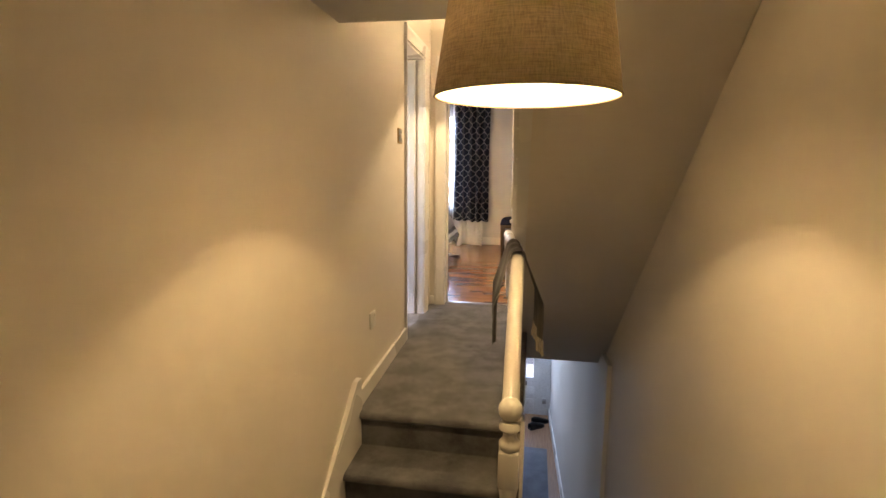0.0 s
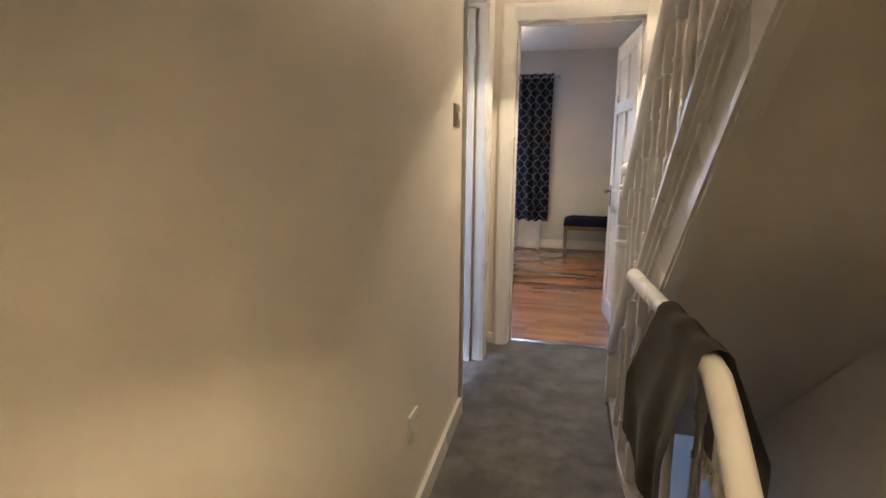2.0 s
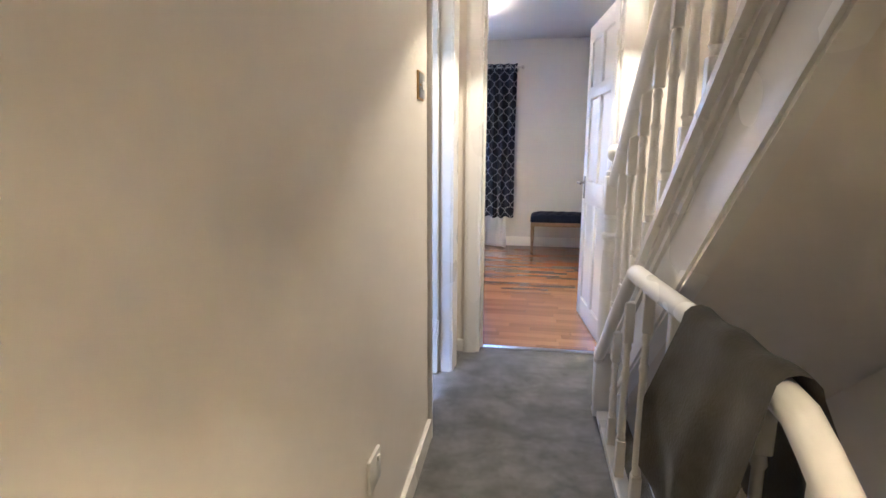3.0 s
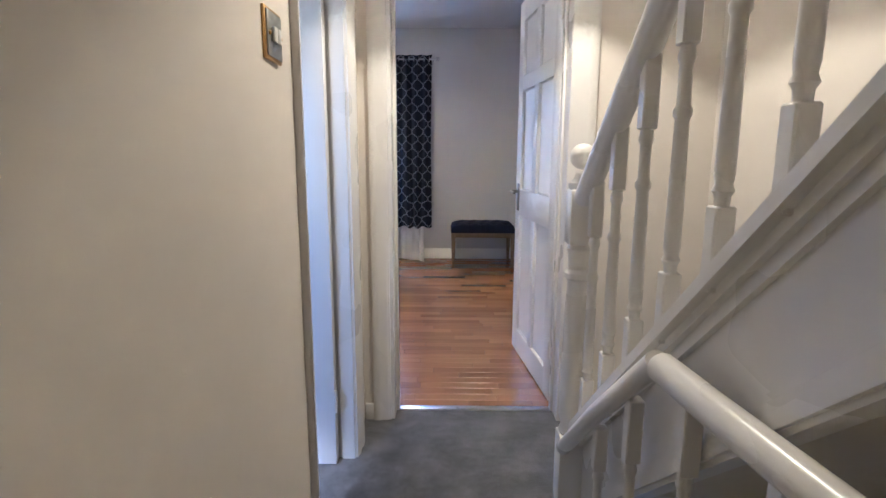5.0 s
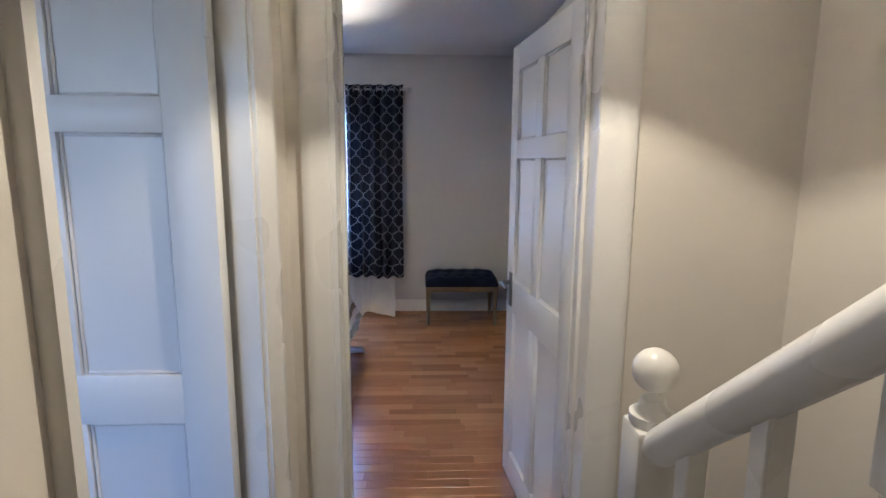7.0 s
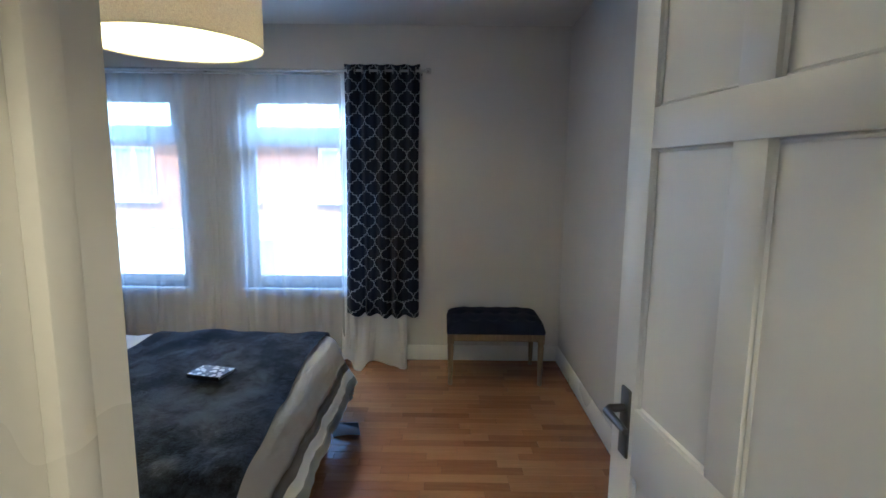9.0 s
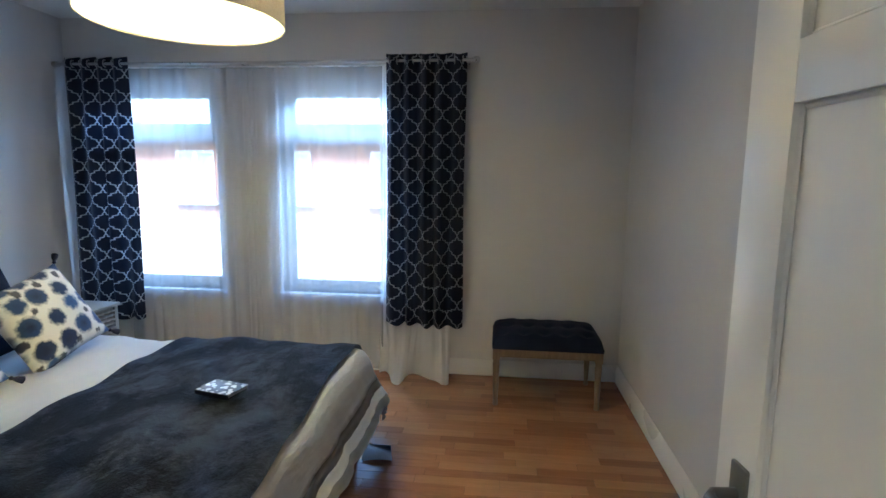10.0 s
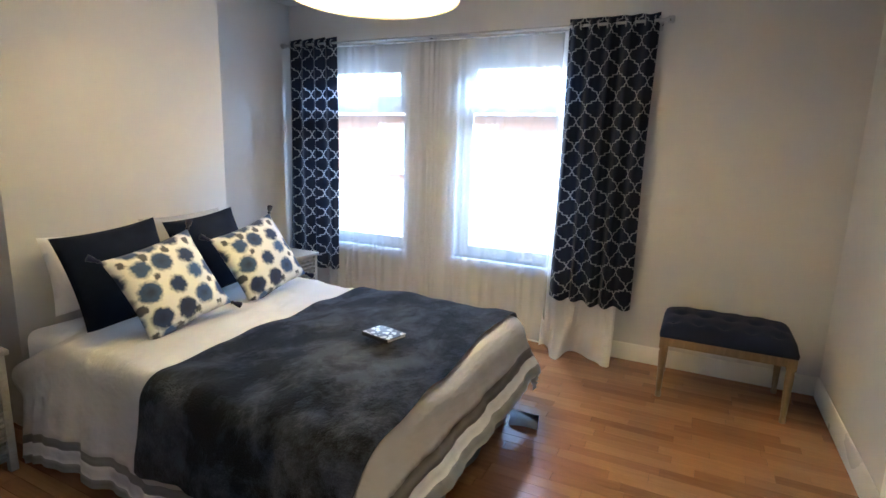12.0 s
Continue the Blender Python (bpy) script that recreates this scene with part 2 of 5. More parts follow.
def make_trellis(name, px, pz, line):
    """Navy cloth with a white ogee trellis, drawn in the cloth's own metres."""
    s = Nodes(name)
    sep = s.t.nodes.new("ShaderNodeSeparateXYZ")
    s.link(s.co.outputs["UV"], sep.inputs[0])

    def fold(v, period):
        a = s.math("DIVIDE", v, period)
        a = s.math("FRACT", s.math("ADD", a, 100.0))
        return s.math("MULTIPLY", s.math("ABSOLUTE", s.math("SUBTRACT", a, 0.5)), 2.0)

    u, v = fold(sep.outputs[0], px), fold(sep.outputs[1], pz)
    K, B = 0.11, 0.085
    hump = s.math("SINE", s.math("MULTIPLY", v, math.pi))
    hump = s.math("MULTIPLY", s.math("MULTIPLY", hump, hump), B)
    wave = s.math("ADD", s.math("MULTIPLY", s.math("SINE", s.math("MULTIPLY", v, 2 * math.pi)), K), s.math("MULTIPLY", s.math("SINE", s.math("MULTIPLY", v, 8 * math.pi)), hump))
    g = s.math("ADD", s.math("SUBTRACT", 1.0, v), wave)
    d = s.math("ABSOLUTE", s.math("SUBTRACT", u, g))
    # the line's slope, so that it keeps one width
    c1 = s.math("MULTIPLY", s.math("COSINE", s.math("MULTIPLY", v, 2 * math.pi)), 2 * math.pi * K)
    c3 = s.math("MULTIPLY", s.math("COSINE", s.math("MULTIPLY", v, 8 * math.pi)), s.math("MULTIPLY", hump, 8 * math.pi))
    slope = s.math("SUBTRACT", s.math("ADD", c1, c3), 1.0)
    d = s.math("DIVIDE", d, s.math("SQRT", s.math("ADD", s.math("MULTIPLY", slope, slope), 1.0)))
    f = s.math("SUBTRACT", 1.0, s.ramp(d, line * 0.8, line * 1.25), True)
    navy = s.mix(s.noise(5, 3), (0.009, 0.015, 0.036), (0.014, 0.024, 0.054))
    col = s.mix(f, navy, (0.50, 0.51, 0.54))
    return s.set(col, 0.75, s.bump(s.noise(800, 2), 0.3, 0.001), Sheen_Weight=0.15)


def make_blots():
    """White cushion cloth with tie-dyed blue rosettes."""
    s = Nodes("blue_rosette_cotton")
    mp = s.t.nodes.new("ShaderNodeMapping")
    mp.inputs["Scale"].default_value = (1, 1, 0.0)
    wob = s.n("ShaderNodeTexNoise", Scale=45.0, Detail=3)
    s.link(s.co.outputs["Object"], mp.inputs[0])
    s.link(mp.outputs[0], wob.inputs["Vector"])

    def cells(scale, shift, lo, hi):
        ad = s.t.nodes.new("ShaderNodeVectorMath")
        ad.operation = "ADD"
        ad.inputs[1].default_value = shift
        s.link(mp.outputs[0], ad.inputs[0])
        vo = s.t.nodes.new("ShaderNodeTexVoronoi")
        vo.inputs["Scale"].default_value, vo.inputs["Randomness"].default_value = scale, 0.28
        s.link(ad.outputs[0], vo.inputs["Vector"])
        dist = s.math("ADD", vo.outputs["Distance"], s.math("MULTIPLY", s.math("SUBTRACT", wob.outputs[0], 0.5), 0.28))
        return s.math("SUBTRACT", 1.0, s.ramp(dist, lo, hi), True), vo.outputs["Color"], dist

    a, rnd, da = cells(9.4, (0.03, 0.02, 0), 0.36, 0.50)
    b, rnd2, db = cells(9.4, (0.03 + 0.053, 0.02 + 0.053, 0), 0.16, 0.22)
    tone = s.mix(s.ramp(rnd, 0.1, 0.9), (0.010, 0.020, 0.065), (0.045, 0.105, 0.26))
    core = s.math("SUBTRACT", 1.0, s.ramp(da, 0.02, 0.30), True)
    tone = s.mix(s.math("MULTIPLY", core, 0.75), tone, (0.008, 0.012, 0.035))
    col = s.mix(a, (0.72, 0.71, 0.70), tone)
    col = s.mix(s.math("MULTIPLY", b, 0.9), col, (0.012, 0.013, 0.03))
    return s.set(col, 0.85, s.bump(s.noise(700, 2), 0.35, 0.001), Sheen_Weight=0.1)


def make_fur():
    s = Nodes("charcoal_faux_fur")
    big = s.ramp(s.noise(4.6, 6, 0.68, (1, 0.75, 1)), 0.44, 0.60)
    fine = s.noise(170, 3, 0.7)
    mottle = s.ramp(s.noise(14, 4, 0.7), 0.35, 0.7)
    # The pale slate patches put the brushed pile's sheen into the base colour.
    col = s.mix(big, (0.011, 0.014, 0.024), (0.125, 0.145, 0.205))
    col = s.mix(s.math("MULTIPLY", mottle, 0.55), col, (0.012, 0.015, 0.025))
    col = s.mix(s.math("MULTIPLY", s.ramp(fine, 0.4, 0.7), 0.3), col, (0.012, 0.014, 0.022))
    nb = s.bump(fine, 0.9, 0.006, s.bump(big, 0.6, 0.012))
    return s.set(col, 0.75, nb, Sheen_Weight=0.22, Sheen_Roughness=0.35, Sheen_Tint=(0.5, 0.58, 0.75), Specular_IOR_Level=0.2)


M_GLASS = make_glass()
M_SHEER = make_sheer("white_voile", 0.27, 0.12)
M_SHEER_THICK = make_sheer("gathered_white_voile", 0.80, 0.15)
M_TRELLIS = make_trellis("navy_trellis_cloth", 0.160, 0.160, 0.044)
M_BLOTS = make_blots()
M_FUR = make_fur()
M_HALLSHADE = make_shade("taupe_linen_shade", (0.36, 0.28, 0.19), 0.13)
M_BEDSHADE = make_shade("cream_drum_fabric", (0.93, 0.82, 0.70), 0.15, 900.0)
M_LANDSHADE = make_shade("pale_taupe_shade", (0.97, 0.95, 0.90), 0.94)
M_SHADE_IN = make_shade("white_shade_lining", (0.85, 0.82, 0.74), 0.15)
M_DIFFUSER = make_shade("ivory_lamp_diffuser", (0.95, 0.82, 0.46), 0.75, 60.0)
M_BEDSHADE_IN = make_shade("ivory_shade_lining", (0.85, 0.80, 0.62), 0.10)

# ---- building blocks ----
BASE = {}


def thing(name, at=(0, 0, 0), turn=0.0, label="", category="", group="", kind=""):
    ob = new(name)
    ob.empty_display_size = 0.05
    ob.matrix_basis = pose(*at, 0, 0, turn)
    BASE[ob.name] = ob.matrix_basis.copy()
    return tagged(ob, label, category, group, kind)


def mesh_of(name, bm, material, smooth=40.0):
    me = bpy.data.meshes.new(name)
    bmesh.ops.recalc_face_normals(bm, faces=bm.faces)
    if smooth:
        for f in bm.faces:
            f.smooth = True
        for e in bm.edges:
            if len(e.link_faces) == 2 and e.calc_face_angle(0) > radians(smooth):
                e.smooth = False
    bm.to_mesh(me)
    bm.free()
    for m in material if isinstance(material, (list, tuple)) else (material,):
        me.materials.append(m)
    return me


def part(name, bm, material, parent, label="", local=False, smooth=40.0):
    """One mesh under a thing or a part. The bmesh is in the world's metres, or in the thing's own if local."""
    if not local:
        bmesh.ops.transform(bm, matrix=BASE[parent.name].inverted(), verts=bm.verts)
    ob = new(name, mesh_of(name, bm, material, smooth))
    ob.parent = parent
    BASE[ob.name] = BASE[parent.name]
    return tagged(ob, label)


def solid(name, bm, material, label="", category="", kind="structure", smooth=40.0, group=""):
    """A thing that is one mesh."""
    ob = new(name, mesh_of(name, bm, material, smooth))
    BASE[ob.name] = Matrix()
    return tagged(ob, label, category, group, kind)


def add_box(bm, x0, y0, z0, x1, y1, z1, bevel=0.0, segs=2):
    r = bmesh.ops.create_cube(bm, size=1)["verts"]
    for v in r:
        v.co = Vector((x0 + (v.co.x + 0.5) * (x1 - x0), y0 + (v.co.y + 0.5) * (y1 - y0), z0 + (v.co.z + 0.5) * (z1 - z0)))
    if bevel:
        es = list({e for v in r for e in v.link_edges})
        bmesh.ops.bevel(bm, geom=es, offset=bevel, segments=segs, affect="EDGES", profile=0.5)
    return bm


def box(x0, y0, z0, x1, y1, z1, bevel=0.0, segs=2):
    return add_box(bmesh.new(), x0, y0, z0, x1, y1, z1, bevel, segs)


def add_prism(bm, poly, axis, a, b):
    """Extrudes a polygon along an axis. poly: (y, z) for x, (x, z) for y, (x, y) for z."""
    def put(p, t):
        return {"x": (t, p[0], p[1]), "y": (p[0], t, p[1]), "z": (p[0], p[1], t)}[axis]
    lo = [bm.verts.new(put(p, a)) for p in poly]
    hi = [bm.verts.new(put(p, b)) for p in poly]
    bm.faces.new(lo[::-1])
    bm.faces.new(hi)
    for i in range(len(poly)):
        j = (i + 1) % len(poly)
        bm.faces.new((lo[i], lo[j], hi[j], hi[i]))
    return bm


def prism(poly, axis, a, b):
    return add_prism(bmesh.new(), poly, axis, a, b)


def lathe(profile, x=0, y=0, z=0, segs=24, bm=None):
    """profile: (radius, height) from the foot up."""
    bm = bm or bmesh.new()
    rings = []
    for r, h in profile:
        if r < 1e-5:
            rings.append([bm.verts.new((x, y, z + h))])
        else:
            rings.append([bm.verts.new((x + r * math.cos(2 * math.pi * i / segs), y + r * math.sin(2 * math.pi * i / segs), z + h)) for i in range(segs)])
    for a, b in zip(rings, rings[1:]):
        for i in range(segs):
            j = (i + 1) % segs
            if len(a) == 1 and len(b) > 1:
                bm.faces.new((a[0], b[j], b[i]))
            elif len(b) == 1 and len(a) > 1:
                bm.faces.new((a[i], a[j], b[0]))
            elif len(a) > 1:
                bm.faces.new((a[i], a[j], b[j], b[i]))
    for ring, flip in ((rings[0], True), (rings[-1], False)):
        if len(ring) > 1:
            bm.faces.new(ring[::-1] if flip else ring)
    return bm


def tube(points, radius, segs=12, bm=None, flat=1.0):
    """A round bar along points; flat squeezes its height."""
    bm = bm or bmesh.new()
    pts = [Vector(p) for p in points]
    rings = []
    for i, p in enumerate(pts):
        d = (pts[min(i + 1, len(pts) - 1)] - pts[max(i - 1, 0)]).normalized()
        side = d.cross(Vector((0, 0, 1)))
        side = side.normalized() if side.length > 1e-4 else Vector((1, 0, 0))
        up = side.cross(d)
        rad = radius[i] if isinstance(radius, (list, tuple)) else radius
        rings.append([bm.verts.new(p + rad * (math.cos(a) * side + flat * math.sin(a) * up)) for a in [2 * math.pi * k / segs for k in range(segs)]])
    for a, b in zip(rings, rings[1:]):
        for k in range(segs):
            j = (k + 1) % segs
            bm.faces.new((a[k], a[j], b[j], b[k]))
    bm.faces.new(rings[0][::-1])
    bm.faces.new(rings[-1])
    return bm


def ball(r, x, y, z, segs=20, squash=1.0, bm=None):
    n = 10
    return lathe([(r * math.sin(math.pi * i / n), -r * squash * math.cos(math.pi * i / n)) for i in range(n + 1)], x, y, z, segs, bm)


def sheet(fn, nu, nv, thick=0.0, uv=None, bm=None):
    """A grid of fn(u, v), u and v from 0 to 1; thick gives it a back."""
    bm = bm or bmesh.new()
    g = [[bm.verts.new(fn(i / nu, j / nv)) for j in range(nv + 1)] for i in range(nu + 1)]
    lay = bm.loops.layers.uv.new("UVMap") if uv else None
    fs = []
    for i in range(nu):
        for j in range(nv):
            f = bm.faces.new((g[i][j], g[i + 1][j], g[i + 1][j + 1], g[i][j + 1]))
            fs.append(f)
            if uv:
                for lp, (a, b) in zip(f.loops, ((i, j), (i + 1, j), (i + 1, j + 1), (i, j + 1))):
                    lp[lay].uv = uv(a / nu, b / nv)
    if thick:
        bmesh.ops.solidify(bm, geom=fs, thickness=thick)
    return bm


# ---- structure: landing and stairs ----
def left_x(y):
    """The landing's left wall stands a little askew."""
    return -0.242 - 0.027 * (y - 2.7)


RIGHT, FRONT, BACK_FACE = 1.135, 4.77, 4.92
ROOM_R, ROOM_L, ROOM_END, CEIL = 0.97, -3.05, 8.50, 2.50
HALL = -2.70
STEP = 0.185
LOW = -2 * STEP


def left_band(y0, y1, z0, z1, out=0.0, deep=0.12, bm=None):
    return add_prism(bm or bmesh.new(), [(left_x(y0) + out, y0), (left_x(y1) + out, y1), (left_x(y1) - deep, y1), (left_x(y0) - deep, y0)], "z", z0, z1)


bm = left_band(-0.9, 3.815, LOW - 0.3, 2.6)
left_band(3.815, 4.46, 2.0, 2.6, bm=bm)
left_band(4.46, FRONT, -0.2, 2.6, bm=bm)
solid("wall_left", bm, M_WALL, "cream painted plaster wall along the stairs and landing", "wall")
SKEW = 0.045


def right_x(y):
    """The stairwell widens a little towards the half landing."""
    return RIGHT + SKEW * (FRONT - y)


solid("wall_right", prism([(right_x(-0.9), -0.9), (right_x(4.92), 4.92), (right_x(4.92) + 0.15, 4.92), (right_x(-0.9) + 0.15, -0.9)], "z", -3.0, 4.2), M_WALL, "cream painted plaster wall beside the staircase", "wall")
# Out of view; carried up to 4.2 to keep the sun off the stairwell.
solid("wall_behind", box(-0.5, -1.05, -3.2, RIGHT + 0.5, -0.9, 4.2), M_WALL, "cream painted plaster wall behind the half landing", "wall")
bm = bmesh.new()
add_box(bm, ROOM_L - 0.3, FRONT, -0.25, -0.18, BACK_FACE, 2.6)
add_box(bm, -0.18, FRONT, 2.0, 0.55, BACK_FACE, 2.6)
add_box(bm, 0.55, FRONT, -0.25, RIGHT, BACK_FACE, 4.2)
solid("wall_bedroom_partition", bm, [M_WALL], "cream plaster wall with the bedroom doorway", "wall")
solid("wall_partition_bedroom_side", box(ROOM_L - 0.3, BACK_FACE, 0, -0.20, BACK_FACE + 0.004, CEIL), M_BEDWALL, "pale grey plaster wall beside the bedroom door", "wall")
# ceilings
solid("ceiling_half_landing", prism([(-0.9, 1.76), (2.56, 1.76), (2.56, 2.6), (-0.9, 2.6)], "x", -0.30, 0.45), M_CEIL, "low painted ceiling over the half landing", "ceiling")
solid("ceiling_landing", box(-0.45, 2.56, 2.5, 0.45, FRONT, 2.6), M_CEIL, "white painted landing ceiling", "ceiling")
# Out of view; its slope is added to throw lamp light back onto the walls.
solid("ceiling_stairwell_bounce", prism([(BACK_FACE, 2.50), (3.1, 4.1), (-1.0, 4.1), (-1.0, 4.25), (3.1, 4.25), (BACK_FACE, 2.65)], "x", 0.40, RIGHT + 0.5), M_CEIL, "unseen white sloping ceiling added to close the stairwell and bounce light down", "ceiling")
solid("wall_upper_stair_side", box(0.42, -0.9, 2.6, 0.45, FRONT, 4.1), M_WALL, "cream painted wall above the landing", "wall")

solid("wall_side_room", box(-2.75, 2.25, -0.3, -2.6, FRONT, 2.7), M_WALL, "plain wall of the side room", "wall")
solid("floor_side_room", box(-2.6, 2.4, -0.2, -0.34, FRONT, 0.0), M_CARPET, "grey carpet of the side room", "floor")
solid("ceiling_side_room", box(-2.6, 2.4, 2.6, -0.3, FRONT, 2.7), M_CEIL, "plain ceiling over the side room", "ceiling")
bm = bmesh.new()
for x0, x1, z0, z1 in ((-2.6, -1.8, -0.3, 2.7), (-0.8, -0.385, -0.3, 2.7), (-1.8, -0.8, -0.3, 1.0), (-1.8, -0.8, 2.0, 2.7)):
    add_box(bm, x0, 2.25, z0, x1, 2.4, z1)
solid("wall_side_room_end", bm, M_WALL, "plain end wall of the side room with its window opening", "wall")

# carpeted floor with two steps
NOSE1, NOSE2 = 2.68, 2.45


def step_profile():
    pts = [(FRONT + 0.09, 0.0)]
    for y, z in ((NOSE1, 0.0), (NOSE2, -STEP)):
        for a in range(0, 100, 18):
            pts.append((y + 0.018 - 0.028 * math.sin(radians(a)), z - 0.022 + 0.022 * math.cos(radians(a))))
        pts.append((y + 0.02, z - 0.045))
        pts.append((y + 0.022, z - STEP + 0.01))
    pts += [(NOSE2 - 0.02, LOW), (1.35, LOW), (1.35, LOW - 0.25), (2.45, LOW - 0.25), (2.75, -0.2), (FRONT + 0.09, -0.2)]
    return pts


bm = prism(step_profile(), "x", -0.34, 0.56)
solid("floor_landing", bm, M_CARPET, "worn grey carpet on the landing and its two steps", "floor", smooth=50)
bm = box(0.56, 4.36, -0.2, RIGHT, FRONT, 0.0)
add_box(bm, 0.56, 4.2, -0.03, RIGHT, 4.36, 0.0)
solid("floor_stair_foot", bm, M_CARPET, "grey carpet at the foot of the upper stairs", "floor")
solid("floor_half_landing", box(-0.3, -0.9, LOW - 0.25, right_x(1.35), 1.35, LOW), M_CARPET, "grey carpet on the half landing", "floor")
# stairs down to the hall
n_down, going = 12, 0.232
rise = (LOW - HALL) / (n_down + 1)
down = thing("staircase", (0.85, 1.35, HALL), 0, "carpeted flight of stairs leading down to the hall", "stairs")
for i in range(n_down):
    z = LOW - rise * (i + 1)
    y = 1.35 + going * i
    part("step", box(0.575, y, z - 0.2, right_x(y + going), y + going + 0.025, z, 0.01), M_CARPET, down)
solid("wall_under_landing", prism([(0.44, 2.9), (0.56, 2.9), (0.56, 4.6), (0.0, 4.6), (0.0, 8.4), (-0.12, 8.4), (-0.12, 4.48), (0.44, 4.48)], "z", HALL, -0.2), M_WALL, "cream plaster wall under the landing", "wall")
solid("wall_stair_spandrel", prism([(1.35, LOW), (2.5, LOW), (2.75, -0.2), (2.9, -0.2), (2.9, HALL), (1.35, HALL)], "x", 0.44, 0.56), M_WALL, "cream plaster wall beside the lower stairs", "wall")

# skirting of the landing
solid("baseboard_landing", left_band(2.70, 3.783, 0.0, 0.085, 0.016, 0.0), M_TRIM, "white gloss baseboard along the landing", "baseboard")


def slope_skirt():
    pts = [(2.72, 0.16), (2.72, 0.0), (NOSE1 + 0.03, 0.0), (NOSE1 + 0.03, -STEP), (NOSE2 + 0.03, -STEP), (NOSE2 + 0.03, LOW), (2.02, LOW), (2.02, LOW + 0.10), (2.10, LOW + 0.11), (2.66, 0.165)]
    return prism(pts, "x", left_x(2.4) - 0.03, left_x(2.4) + 0.018)


solid("baseboard_steps", slope_skirt(), M_TRIM, "white gloss sloping skirting beside the carpeted steps", "baseboard")
solid("baseboard_half_landing", left_band(-0.9, 2.02, LOW, LOW + 0.1, 0.016, 0.0), M_TRIM, "white gloss baseboard of the half landing", "baseboard")
solid("baseboard_stub", box(left_x(4.6), FRONT - 0.016, 0, -0.255, FRONT, 0.075, 0.004), M_TRIM, "short white baseboard between two door frames", "baseboard")
solid("baseboard_stair_foot", box(0.665, FRONT - 0.016, 0, RIGHT - 0.016, FRONT, 0.085, 0.004), M_TRIM, "white baseboard at the foot of the stairs", "baseboard")


# ---- doors ----
def architrave(poly_axis, pts):
    return prism(pts, poly_axis[0], poly_axis[1], poly_axis[2])


def moulding(w, t):
    """Section of an architrave: width from the opening outwards, and how far it stands out."""
    return [(0, 0), (0, 0.55 * t), (0.12 * w, 0.62 * t), (0.2 * w, 0.8 * t), (0.55 * w, 0.8 * t), (0.62 * w, t), (0.9 * w, t), (w, 0.75 * t), (w, 0)]


def front_frame():
    """The bedroom door's architrave on the landing side, its lining and stops."""
    f = thing("door_frame", (0.185, FRONT, 0), 0, "white gloss architrave and lining of the bedroom doorway", "door frame", kind="structure")
    W = 0.075
    part("architrave", prism([(-0.18 - a, FRONT - b) for a, b in moulding(W, 0.022)], "z", 0, 2.0 + W), M_TRIM, f)
    part("architrave", prism([(0.55 + a, FRONT - b) for a, b in moulding(W + 0.03, 0.022)], "z", 0, 2.0 + W), M_TRIM, f)
    part("architrave", prism([(FRONT - b, 2.0 + a) for a, b in moulding(W, 0.0215)], "x", -0.18, 0.55), M_TRIM, f)
    part("lining", box(-0.18, FRONT - 0.004, 0, -0.165, BACK_FACE + 0.012, 2.0), M_TRIM, f)
    part("lining", box(0.549, FRONT - 0.004, 0, 0.565, BACK_FACE + 0.012, 2.0), M_TRIM, f)
    part("lining", box(-0.165, FRONT - 0.004, 1.985, 0.549, BACK_FACE + 0.012, 2.0), M_TRIM, f)
    part("stop", box(-0.165, 4.845, 0, -0.152, 4.875, 1.985, 0.002), M_TRIM, f)
    part("stop", box(0.537, 4.845, 0, 0.549, 4.875, 1.985, 0.002), M_TRIM, f)
    part("stop", box(-0.152, 4.845, 1.972, 0.537, 4.875, 1.985, 0.002), M_TRIM, f)


front_frame()


def left_frame():
    f = thing("door_frame", (-0.29, 4.1, 0), 0, "white gloss architrave of the side door", "door frame", kind="structure")
    W = 0.085
    part("architrave", prism([(left_x(y) + b, y) for y, b in [(3.815 - a, t) for a, t in moulding(0.032, 0.018)]], "z", 0, 2.0 + W), M_TRIM, f)
    part("architrave", prism([(left_x(y) + b, y) for y, b in [(4.46 + a, t) for a, t in moulding(0.125, 0.024)]], "z", 0, 2.0 + W), M_TRIM, f)
    part("architrave", prism([(left_x(4.1) + b - 0.001, 2.0 + a) for a, b in moulding(W, 0.0235)], "y", 3.815, 4.46), M_TRIM, f)
    part("lining", box(-0.336, 4.45, 0, left_x(4.46) + 0.003, 4.462, 2.0), M_TRIM, f)
    part("rebate", box(left_x(4.46) - 0.13, 4.4585, 0, -0.336, 4.462, 2.0), M_TRIM, f)
    part("lining", box(left_x(3.82) - 0.13, 3.813, 0, left_x(3.82) + 0.003, 3.825, 2.0), M_TRIM, f)
    part("lining", box(left_x(3.86) - 0.13, 3.825, 1.987, left_x(4.4) + 0.003, 4.45, 2.0), M_TRIM, f)


left_frame()


